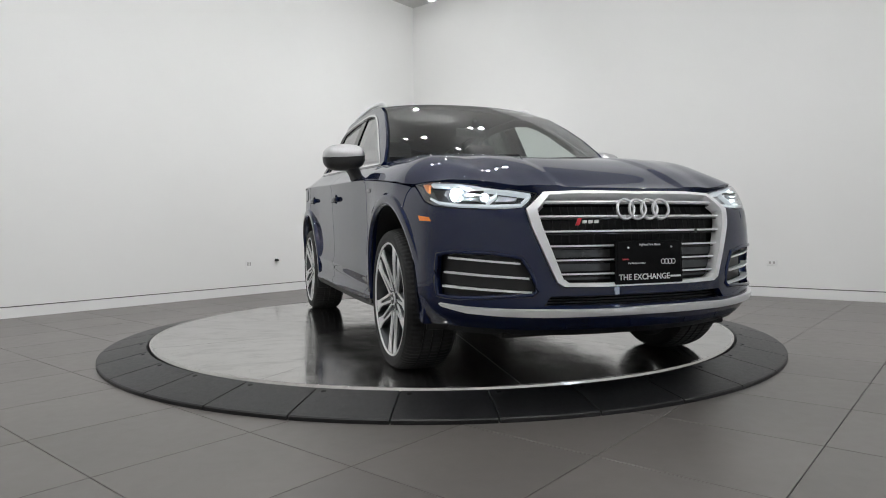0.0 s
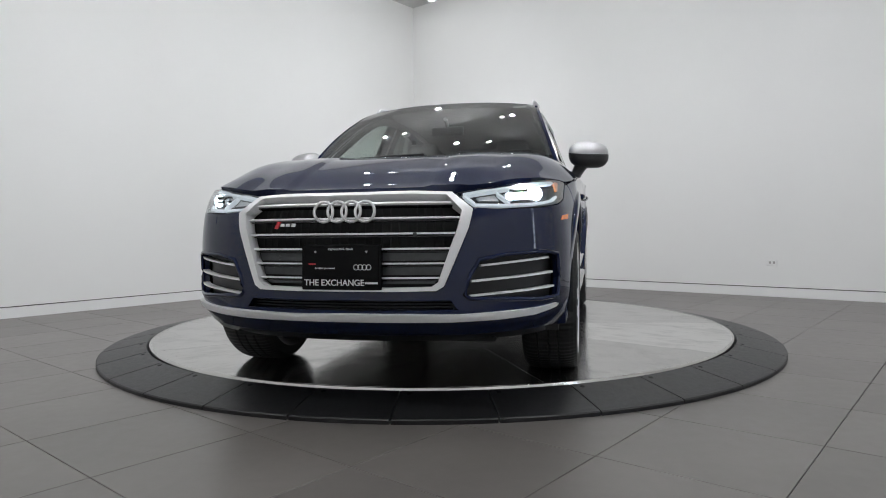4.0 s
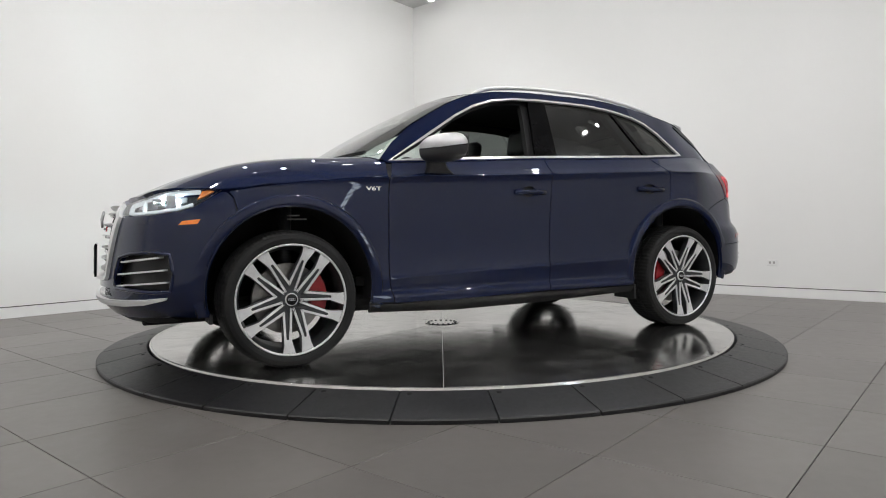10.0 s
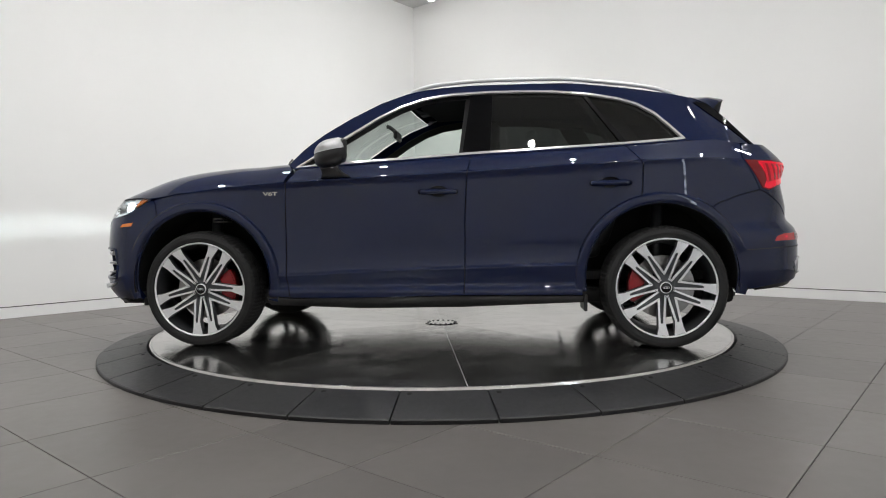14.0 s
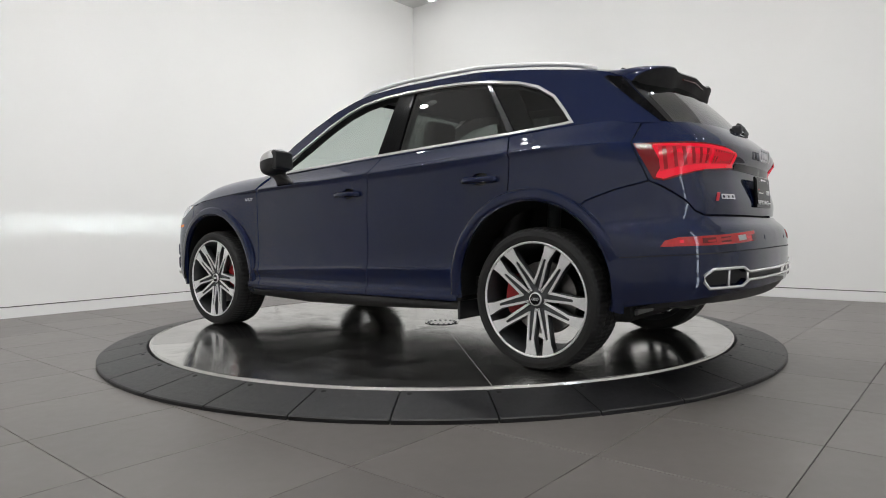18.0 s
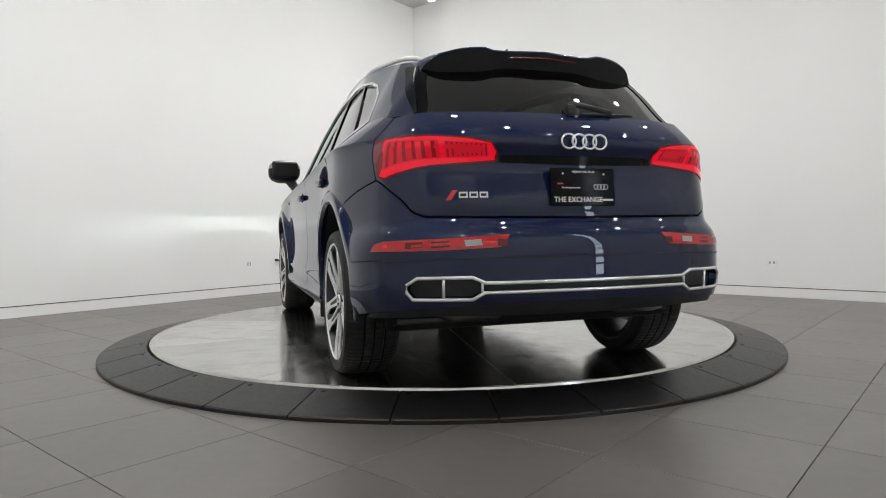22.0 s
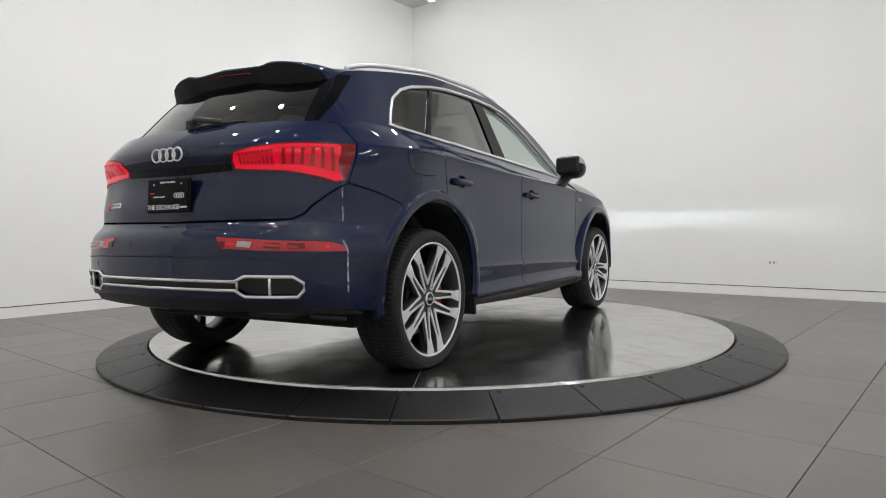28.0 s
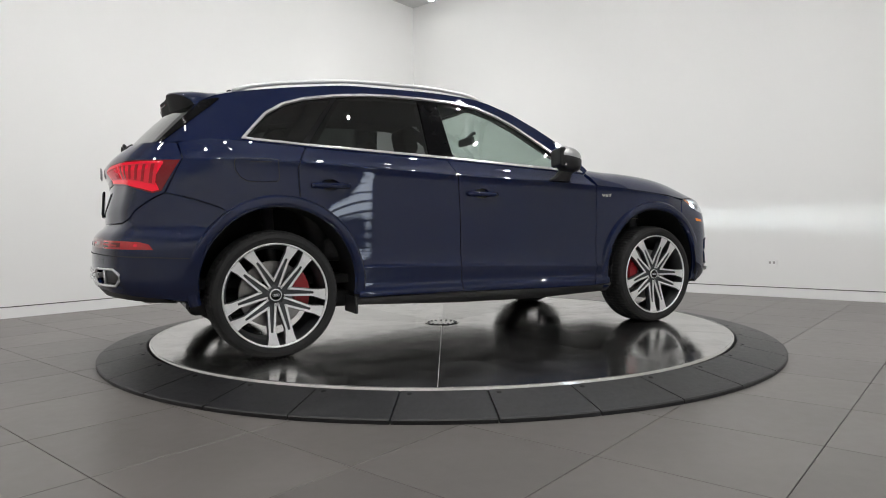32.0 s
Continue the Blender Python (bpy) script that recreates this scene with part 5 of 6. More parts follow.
def rear_bumper():
    arch = [p for p in arch_pts(1, 123, 200, 20) if p[1] > 0.30]
    half = [(0.0, 0.755), (ur(0.70), 0.761), (ur(0.76), 0.783), (ur(0.795), 0.828), (urx(-2.03), 0.902), (urx(-1.985), 0.9215), (urx(-1.83), 0.8865), (urx(-1.70), 0.8415)] + [(urx(x), z) for x, z in arch]
    half += [(urx(-1.83), 0.335), (urx(-2.0), 0.362), (ur(0.72), 0.390), (ur(0.5), 0.408), (0.0, 0.412)]
    pipes = mirror_u([(ur(y), z) for y, z in PIPES])
    b = panel("rear_bumper", mirror_u(half), rear, PAINT, car, 0.03, 0.016, holes=[pipes], thick=0.03, label="navy rear bumper")
    panel("recess", pipes, lambda u, z: rear(u, z, -0.035), SATIN_BLACK, b, 0.05, 0.02, gap=0, thick=0, label="black diffuser recess")
    loop = []
    for (u0, z0), (u1, z1) in zip(pipes, pipes[1:] + pipes[:1]):
        n = max(1, int(abs(u1 - u0) / 0.06))
        loop += [rear(u0 + (u1 - u0) * k / n, z0 + (z1 - z0) * k / n, 0.004) for k in range(n)]
    part("bright_surround", tube_bm(loop, 0.0074, 8, closed=True), CHROME, b, "bright trim loop round the tailpipes", True)
    for m in (1, -1):
        for y, r in ((0.625, 0.007), (0.478, 0.006)):
            zz = (0.436, 0.518) if y > 0.6 else (0.458, 0.500)
            part("divider", tube_bm([rear(m * ur(y), zz[0], 0.002), rear(m * ur(y), zz[1], 0.002)], r, 6), CHROME, b, "bright divider", True)
        for y in (0.57, 0.68):
            t = lathe([(0.036, 0.0), (0.040, 0.0), (0.040, 0.10), (0.036, 0.10)], 20, "x")
            o = part("tailpipe", t, SATIN_BLACK, b, "dark tailpipe", True)
            o.location = rear(m * ur(y), 0.477, -0.10)
        f = panel("reflector", [(m * u, z) for u, z in FOG], lambda u, z: rear(u, z, 0.002), RED_LENS, b, 0.03, 0.015, gap=0, thick=0.01, label="red bumper reflector")
        panel("lamp_window", [(m * ur(y), z) for y, z in ((0.545, 0.668), (0.48, 0.672), (0.475, 0.648), (0.54, 0.644))], lambda u, z: rear(u, z, 0.004), REVERSE, f, 0.04, 0.04, gap=0, thick=0.003, label="clear reversing lamp window")
        panel("bright_band", [(m * u, z) for u, z in ((ur(0.42), 0.664), (ur(0.47), 0.662), (ur(0.47), 0.655), (ur(0.42), 0.656))], lambda u, z: rear(u, z, 0.0035), RED_DIM, f, 0.04, 0.04, gap=0, thick=0.002)
        panel("bright_band", [(m * u, z) for u, z in ((ur(0.555), 0.664), (ur(0.74), 0.650), (ur(0.74), 0.641), (ur(0.555), 0.652))], lambda u, z: rear(u, z, 0.0035), RED_LENS, f, 0.04, 0.04, gap=0, thick=0.002)
        for y0, y1 in ((0.375, 0.415), (0.60, 0.67), (0.70, 0.76)):
            panel("dark_cell", [(m * ur(y0), 0.672 - 0.03 * (y0 - 0.375)), (m * ur(y1), 0.672 - 0.03 * (y1 - 0.375)), (m * ur(y1), 0.644 - 0.02 * (y1 - 0.375)), (m * ur(y0), 0.646 - 0.02 * (y0 - 0.375))], lambda u, z: rear(u, z, 0.0032), RED_SMOKE, f, 0.03, 0.02, gap=0, thick=0.001)
        panel("bright_spot", [(m * u, z) for u, z in ((urx(-2.12), 0.652), (urx(-2.105), 0.652), (urx(-2.105), 0.640), (urx(-2.12), 0.640))], lambda u, z: rear(u, z, 0.004), RED_GLOW, f, 0.03, 0.03, gap=0, thick=0.001, label="small lit red lamp")
        panel("tow_cover", [(m * u, z) for u, z in ((ur(0.60), 0.572), (ur(0.54), 0.572), (ur(0.54), 0.545), (ur(0.60), 0.545))], lambda u, z: rear(u, z, 0.0012), PAINT, b, 0.04, 0.04, gap=0, thick=0.003)
    panel("diffuser", mirror_u([(0.0, 0.414), (ur(0.5), 0.410), (ur(0.72), 0.392), (urx(-2.0), 0.364), (urx(-1.93), 0.338), (ur(0.72), 0.362), (ur(0.5), 0.360), (0.0, 0.355)]), lambda u, z: rear(u, z, -0.012), SATIN_BLACK, b, 0.06, 0.03, gap=0, label="black diffuser")
    # Thin black strip paints in the shade along the bumper's crease.
    seam = mirror_u([(0.0, 0.6045), (ur(0.5), 0.6005), (urx(-2.05), 0.5855), (urx(-1.86), 0.5755), (urx(-1.86), 0.5710), (urx(-2.05), 0.5810), (ur(0.5), 0.5960), (0.0, 0.6000)])
    panel("crease_line", seam, lambda u, z: rear(u, z, 0.0018), BLACK_GAP, b, 0.025, 0.01, gap=0, thick=0.003)


RED_SMOKE = surface("smoked_red_lens", (0.10, 0.003, 0.004), 0.2, scale=20)
REVERSE = surface("clear_lamp_window", (0.36, 0.35, 0.34), 0.2)
rear_bumper()


def spoiler():
    """Roof spoiler: painted top, gloss black below, with side fins along the rear screen."""
    half_w = 0.575
    ys = [-half_w + 2 * half_w * k / 40 for k in range(41)]
    edge_z = pchip([(0.0, 1.522), (0.25, 1.516), (0.285, 1.526), (0.38, 1.521), (0.485, 1.499), (0.545, 1.464), (0.575, 1.418)])
    low_z = pchip([(0.0, 1.420), (0.21, 1.419), (0.26, 1.398), (0.46, 1.394), (0.54, 1.400), (0.575, 1.395)])
    edge_x = pchip([(0.0, -1.925), (0.25, -1.906), (0.285, -1.909), (0.485, -1.848), (0.575, -1.765)])
    top, under = bmesh.new(), bmesh.new()
    ta, ua = [], []
    for y in ys:
        k = abs(y)
        xt, zt, zu = edge_x(k), edge_z(k) + 0.012, low_z(k) + 0.006
        root = roof(-1.66, y)
        ta.append([top.verts.new(p) for p in ((-1.66, y, root.z + 0.002), (-1.70, y, root.z + 0.001 - 0.25 * max(0, root.z - 0.012 - zt)), ((xt - 1.70) / 2, y, (root.z + zt) / 2 + 0.008), (xt, y, zt), (xt - 0.004, y, zt - 0.008))])
        ua.append([under.verts.new(p) for p in ((xt - 0.0035, y, zt - 0.008), (xt + 0.004, y, zt - 0.025), (xt + 0.02, y * 0.995, zu + 0.03), (xt + 0.045, y * 0.99, zu + 0.004), (xt + 0.07, y * 0.98, zu), (-1.77 + 0.11 * sstep(0.32, 0.575, k), y * (0.96 + 0.035 * sstep(0.32, 0.575, k)), zu + 0.02 + 0.05 * sstep(0.32, 0.575, k)))])
    for bm, rows in ((top, ta), (under, ua)):
        for p, q in zip(rows, rows[1:]):
            for j in range(len(p) - 1):
                bm.faces.new((p[j], p[j + 1], q[j + 1], q[j]))
        bmesh.ops.recalc_face_normals(bm, faces=bm.faces)
    s = part("spoiler", top, PAINT, car, "navy roof spoiler", True)
    part("spoiler_underside", under, BLACK_GAP, s, "matt black underside", True)
    line = [(edge_x(abs(y)) + 0.001, y, edge_z(abs(y)) - 0.020) for y in (-0.17, -0.12, -0.06, 0, 0.06, 0.12, 0.17)]
    part("brake_light", tube_bm(line, 0.004, 6), RED_SMOKE, s, "dark red high brake light")
    for m in (1, -1):
        panel("fin", [(m * 0.945, 0.0), (m * 1.0, 0.0), (m * 1.0, 1.0), (m * 0.90, 1.0)], lambda y, v: tail(y, v, 0.004), PILLAR_BLACK, s, 0.025, 0.08, gap=0, thick=0.012, label="gloss black fin beside the rear screen", centre=(0, 0, 0.5))
        panel("fin", [(-1.962, 1.212), (-1.792, 1.3545), (-1.650, 1.477), (-1.668, 1.484), (-1.74, 1.467), (-1.86, 1.342), (-1.984, 1.212)], lambda x, z: house(x, z, m, 0.005), PILLAR_BLACK, s, 0.03, 0.03, gap=0, thick=0.008, label="gloss black fin beside the rear screen")
    a = lathe([(0.0, 0.082), (0.005, 0.076), (0.02, 0.0)], 12, "z")
    f = part("roof_aerial", a, SATIN_BLACK, car, "black shark-fin aerial", True)
    f.matrix_basis = Matrix.Translation((-1.50, 0, 1.578)) @ Matrix.Diagonal((3.2, 0.8, 1.0, 1))


spoiler()


def plate(name, at, tilt, parent, w, h, face):
    """Dealer's plate in a dark frame; face +1 looks forward, -1 backward."""
    root = part(name, box_bm((0.012, w, h), (0, 0, 0), 0.005, seg=3), PILLAR_BLACK, parent, "black dealer plate in a black frame")
    part("plate_face", box_bm((0.006, w - 0.022, h - 0.026), (0.0062, 0, 0.004), 0.002), PILLAR_BLACK, root)
    for m in (1, -1):
        s_ = part("screw", lathe([(0.0, 0.0035), (0.004, 0.003), (0.005, 0.0)], 8, "x"), CHROME, root)
        s_.location = (0.0095, m * w * 0.32, h * 0.34)
    for k in range(4):
        pts = [(0.010, w * 0.27 + (k - 1.5) * 0.0155 * w / 0.3 + 0.0105 * math.cos(t), 0.0105 * math.sin(t)) for t in (2 * math.pi * i / 16 for i in range(16))]
        part("emblem_ring", tube_bm(pts, 0.0014, 5, closed=True, up=(1, 0, 0)), WHITE_PRINT, root)
    letter("Highland Park, Illinois", 0.0125, (0.0098, 0, h * 0.40), root, WHITE_PRINT)
    letter("Certified pre-owned", 0.0105, (0.0098, -w * 0.20, -0.004), root, WHITE_PRINT)
    part("print_bar", box_bm((0.001, w * 0.09, 0.006), (0.0095, -w * 0.36, 0.013)), RED_PRINT, root)
    letter("THE EXCHANGE", 0.031 * w / 0.305, (0.0098, -w * 0.085, -h * 0.345), root, WHITE_PRINT)
    part("print_bar", box_bm((0.001, w * 0.16, 0.008), (0.0098, w * 0.38, -h * 0.345)), WHITE_PRINT, root)
    root.matrix_basis = Matrix.Translation(at) @ pose(0, 0, 0, 0, 0, 0 if face > 0 else 180) @ pose(0, 0, 0, 0, tilt, 0)
    return root


def letter(text, size, at, parent, mat, name="lettering", turn=None, extrude=0.0004):
    """Built-in font lettering that faces +x and reads along +y."""
    cu = bpy.data.curves.new("t", "FONT")
    cu.body, cu.size, cu.align_x, cu.align_y, cu.extrude, cu.offset = text, size, "CENTER", "CENTER", extrude, size * 0.012
    tmp = bpy.data.objects.new("t", cu)
    me = bpy.data.meshes.new_from_object(tmp)
    bpy.data.objects.remove(tmp)
    me.materials.append(mat)
    ob = new(name, me)
    ob.parent = parent
    ob.matrix_basis = Matrix.Translation(at) @ (turn or Matrix(((0, 0, 1, 0), (1, 0, 0, 0), (0, 1, 0, 0), (0, 0, 0, 1))))
    return ob


plate("rear_plate", (-2.262, 0.004, 0.882), -4, tailgate_part, 0.305, 0.158, -1)
plate("front_plate", (2.308, 0, 0.562), -2, car, 0.345, 0.185, 1)


# ---- car: lamps, mirrors, rails ----
def head_lamp(m):
    poly = [(m * s, z) for s, z in HEAD_LAMP]
    def deep(s, z):
        return shell(s, z, -0.075)
    lamp = panel("headlamp", poly, deep, LAMP_GREY, car, 0.03, 0.02, gap=0, thick=0.0, label="clear headlamp with white light bars, lit")
    # side walls of the housing
    bm = bmesh.new()
    rim = []
    for (u0, z0), (u1, z1) in zip(poly, poly[1:] + poly[:1]):
        for k in range(3):
            u, z = u0 + (u1 - u0) * k / 3, z0 + (z1 - z0) * k / 3
            rim.append((bm.verts.new(shell(u, z, -0.004)), bm.verts.new(shell(u, z, -0.075))))
    for a, b in zip(rim, rim[1:] + rim[:1]):
        bm.faces.new((a[0], a[1], b[1], b[0]))
    bmesh.ops.recalc_face_normals(bm, faces=bm.faces)
    part("housing", bm, LAMP_GREY, lamp, "dark lamp housing")
    panel("lens", poly, lambda s, z: shell(s, z, -0.001), LENS, lamp, 0.03, 0.02, gap=0.001, thick=0.004, label="clear lens")

    def band(path, w, o=-0.022):
        pts = []
        for (u0, z0), (u1, z1) in zip(path, path[1:]):
            pts += [(u0 + (u1 - u0) * k / 4, z0 + (z1 - z0) * k / 4) for k in range(4)]
        pts.append(path[-1])
        poly = [(m * u, z + w) for u, z in pts] + [(m * u, z - w) for u, z in pts[::-1]]
        panel("light_guide", poly, lambda s, z: shell(s, z, o), DRL_GLOW, lamp, 0.04, 0.012, gap=0, thick=0.02, label="white light guide")
    band([(sf(0.505), 0.856), (sf(0.60), 0.872), (sf(0.72), 0.889), (sf(0.82), 0.904), (sx(1.90), 0.912), (sx(1.845), 0.916)], 0.0055)
    band([(sf(0.512), 0.850), (sf(0.552), 0.815)], 0.0070)
    band([(sf(0.550), 0.812), (sf(0.66), 0.8090), (sf(0.70), 0.810), (sf(0.80), 0.816), (sx(1.95), 0.830), (sx(1.885), 0.850)], 0.0050)
    band([(sf(0.650), 0.862), (sf(0.695), 0.818)], 0.0075)
    panel("inner_reflector", [(m * u, z) for u, z in ((sf(0.575), 0.828), (sf(0.66), 0.826), (sf(0.645), 0.852), (sf(0.565), 0.842))], lambda s, z: shell(s, z, -0.05), CAP_SILVER, lamp, 0.04, 0.02, gap=0, thick=0.01, label="grey inner reflector")
    panel("inner_reflector", [(m * u, z) for u, z in ((sf(0.71), 0.830), (sf(0.83), 0.842), (sx(1.93), 0.862), (sx(1.93), 0.885), (sf(0.80), 0.872), (sf(0.69), 0.858))], lambda s, z: shell(s, z, -0.068), CAP_SILVER, lamp, 0.04, 0.02, gap=0, thick=0.01, label="grey inner reflector")
    for u, z, r in ((sf(0.715), 0.846, 0.017), (sf(0.835), 0.860, 0.029)):
        turn = Matrix.Translation(shell(m * u, z, -0.060)) @ pose(0, 0, 0, 0, 0, m * 6)
        bezel = lathe([(r, -0.012), (r + 0.001, 0.028), (r + 0.004, 0.030), (r + 0.005, -0.012)], 24, "x")
        part("bezel", bezel, CAP_SILVER, lamp, "bright bezel", True).matrix_basis = turn
        part("projector", lathe([(0.0, 0.004), (0.6 * r, 0.0), (r, -0.010)], 24, "x"), HEAD_GLOW, lamp, "lit projector lens", True).matrix_basis = turn
    unit = part("beam_unit", box_bm((0.03, 0.075, 0.03), (-0.02, 0, 0), 0.002), BLACK_GAP, lamp, "black beam unit")
    for z0, z1 in ((-0.0004, 0.015), (-0.015, -0.0050)):
        part("shutter", box_bm((0.040, 0.075, z1 - z0), (0.020, 0, (z0 + z1) / 2)), BLACK_GAP, lamp).matrix_basis = Matrix.Translation(shell(m * sf(0.765), 0.862, -0.062))
    part("beam_source", box_bm((0.001, 0.04, 0.0048), (-0.0045, 0, 0)), BEAM_GLOW, lamp, "lit beam source").matrix_basis = Matrix.Translation(shell(m * sf(0.765), 0.862, -0.062))
    unit.matrix_basis = Matrix.Translation(shell(m * sf(0.765), 0.862, -0.062))
    panel("turn_signal", [(m * s, z) for s, z in ((sx(1.838), 0.914), (sx(1.80), 0.921), (sx(1.782), 0.915), (sx(1.838), 0.882), (sx(1.862), 0.874))], lambda s, z: shell(s, z, -0.02), AMBER, lamp, 0.03, 0.03, gap=0, thick=0.01, label="amber corner reflector")
    q = [(sx(1.845), 0.775), (sx(1.93), 0.766), (sx(1.945), 0.747), (sx(1.86), 0.752)]
    panel("side_marker", [(m * s, z) for s, z in q], lambda s, z: shell(s, z, 0.002), AMBER, car, 0.03, 0.02, gap=0, thick=0.006, label="amber side marker")
    q = [(sf(0.70), 0.782), (sf(0.77), 0.787), (sf(0.765), 0.755), (sf(0.695), 0.750)]
    panel("washer_cover", [(m * s, z) for s, z in q], lambda s, z: shell(s, z, 0.0015), PAINT, car, 0.03, 0.02, gap=0, thick=0.003)


sides(head_lamp)


def door_mirror(m):
    def ball(zlo, zhi, mat, nm, label, parent):
        bm = bmesh.new()
        rows = []
        for i in range(13):
            z = zlo + (zhi - zlo) * i / 12
            row = []
            for k in range(28):
                a = 2 * math.pi * k / 28
                c, s = math.cos(a), math.sin(a)
                r = max(0.0, 1 - abs(z) ** 2.6) ** (1 / 2.6)
                ex = 0.100 if c > 0 else 0.068
                px = ex * math.copysign(abs(c) ** 0.75, c) * r
                py = 0.108 * math.copysign(abs(s) ** 0.8, s) * r
                row.append(bm.verts.new((px - 0.34 * py, py, 0.072 * z - 0.10 * py * 0.3 - 0.16 * px)))
            rows.append(row)
        for p, q in zip(rows, rows[1:]):
            for k in range(28):
                bm.faces.new((p[k], p[(k + 1) % 28], q[(k + 1) % 28], q[k]))
        bmesh.ops.remove_doubles(bm, verts=bm.verts, dist=1e-4)
        bmesh.ops.recalc_face_normals(bm, faces=bm.faces)
        o = part(nm, bm, mat, parent, label, True)
        return o
    root = ball(-1.0, 0.10, SATIN_BLACK, "door_mirror", "door mirror with a silver cap on a black foot", car)
    ball(0.13, 1.0, CAP_SILVER, "mirror_cap", "satin silver cap", root)
    ball(0.09, 0.14, GLOSS_BLACK, "seam", "", root)
    g = part("mirror_glass", box_bm((0.006, 0.145, 0.078), (-0.0665, 0.0, 0.010), 0.0025, turn=pose(0, 0, 0, 0, 0, 16)), MIRROR, root, "mirror glass")
    part("mirror_back", box_bm((0.036, 0.178, 0.106), (-0.052, 0, 0.008), 0.017, turn=pose(0, 0, 0, 0, 0, 16), seg=4), SATIN_BLACK, root)
    foot = bmesh.new()
    rings = []
    for cx, cy, cz, hx, hy in ((0.035, -0.01, -0.030, 0.050, 0.045), (0.035, -0.04, -0.064, 0.048, 0.040), (0.022, -0.058, -0.090, 0.054, 0.034), (0.008, -0.068, -0.108, 0.070, 0.030), (0.0, -0.074, -0.120, 0.088, 0.028)):
        rings.append([foot.verts.new((cx + hx * math.copysign(abs(math.cos(t)) ** 0.7, math.cos(t)), cy + hy * math.copysign(abs(math.sin(t)) ** 0.7, math.sin(t)), cz)) for t in (2 * math.pi * k / 20 for k in range(20))])
    for p, q in zip(rings, rings[1:]):
        for k in range(20):
            foot.faces.new((p[k], p[(k + 1) % 20], q[(k + 1) % 20], q[k]))
    foot.faces.new(rings[-1])
    bmesh.ops.recalc_face_normals(foot, faces=foot.faces)
    part("foot", foot, SATIN_BLACK, root, "black foot", True)
    root.matrix_basis = Matrix.Translation((0.533, m * 0.970, 1.174)) @ Matrix.Diagonal((1.15, 1.15 * m, 1.18, 1))


MIRROR = surface("mirror_silver", (0.85, 0.85, 0.85), 0.02, metal=1.0, rough_vary=0.0, vary=0.0)
sides(door_mirror)


def roof_rail(m):
    pts = [(0.13, 0.575, 1.578), (0.06, 0.575, 1.615), (-0.04, 0.578, 1.636), (-0.4, 0.58, 1.658), (-0.8, 0.576, 1.655), (-1.14, 0.555, 1.627), (-1.38, 0.525, 1.598), (-1.5, 0.502, 1.573), (-1.56, 0.49, 1.55)]
    f = pchip([(-p[0], p[2]) for p in pts])
    fy = pchip([(-p[0], p[1]) for p in pts])
    path = [(0.13 - 1.69 * k / 40, m * fy(-(0.13 - 1.69 * k / 40)), f(-(0.13 - 1.69 * k / 40))) for k in range(41)]
    part("roof_rail", tube_bm(path, 0.013, 8, squash=0.8), SILVER, car, "satin silver roof rail", True)


sides(roof_rail)


def engine_badge(m):
    p = shell(m * sx(0.945), 0.938, 0.003)
    turn = Matrix(((-m, 0, 0, 0), (0, 0, m, 0), (0, 1, 0, 0), (0, 0, 0, 1)))
    letter("V6T", 0.030, p, car, CHROME, "engine_badge", turn @ Matrix.Diagonal((1.75, 1, 1, 1)), 0.002)


sides(engine_badge)
q = [(-1.392, 1.106), (-1.500, 1.109), (-1.612, 1.106), (-1.622, 1.092), (-1.620, 1.045), (-1.592, 1.004), (-1.560, 0.986), (-1.480, 0.982), (-1.402, 0.984), (-1.388, 1.000)]
panel("fuel_flap_joint", shrink(q, -0.0035), lambda x, z: shell(-sx(x), z, 0.0012), BLACK_GAP, car, 0.03, 0.012, gap=0, thick=0.002, label="dark joint round the fuel flap")
panel("fuel_flap", q, lambda x, z: shell(-sx(x), z, 0.0030), PAINT, car, 0.03, 0.012, gap=0.0001, thick=0.004, label="navy fuel flap")
slash = [(-0.330, 0.722), (-0.313, 0.722), (-0.299, 0.752), (-0.316, 0.752)]
badge = panel("grille_badge", [(sf(y), z) for y, z in slash], lambda s, z: shell(s, z, 0.004), RED_PRINT, car, 0.03, 0.03, gap=0, thick=0.006, label="small red and silver badge")
for y0 in (-0.297, -0.270, -0.243):
    panel("badge_bar", [(sf(y0), 0.743), (sf(y0 + 0.019), 0.743), (sf(y0 + 0.017), 0.730), (sf(y0 - 0.002), 0.730)], lambda s, z: shell(s, z, 0.004), CHROME, badge, 0.04, 0.04, gap=0, thick=0.004)
for y_ in (-0.22, 0.22):
    q = [(ur(y_) + 0.012 * math.cos(a_), 0.655 + 0.012 * math.sin(a_)) for a_ in (2 * math.pi * i / 16 for i in range(16))]
    panel("parking_sensor", q, lambda u, z: rear(u, z, 0.0015), PAINT, car, 0.02, 0.02, gap=0, thick=0.003, label="round body-colour parking sensor")
for m_ in (1, -1):
    for x_, z_, w_ in ((1.33, 0.775, 0.10), (1.35, 0.795, 0.06)):
        part("spring_plate", box_bm((w_, 0.06, 0.008), (x_, m_ * 0.73, z_), 0.003), IRON, car, "bright steel spring plate")
for s_, z_ in ((sf(0.30), 0.693), (sf(-0.30), 0.600)):
    o = part("parking_sensor", lathe([(0.0, 0.004), (0.008, 0.003), (0.009, 0.0)], 12, "x"), RIM_DARK, car)
    o.location = shell(s_, z_, -0.004)


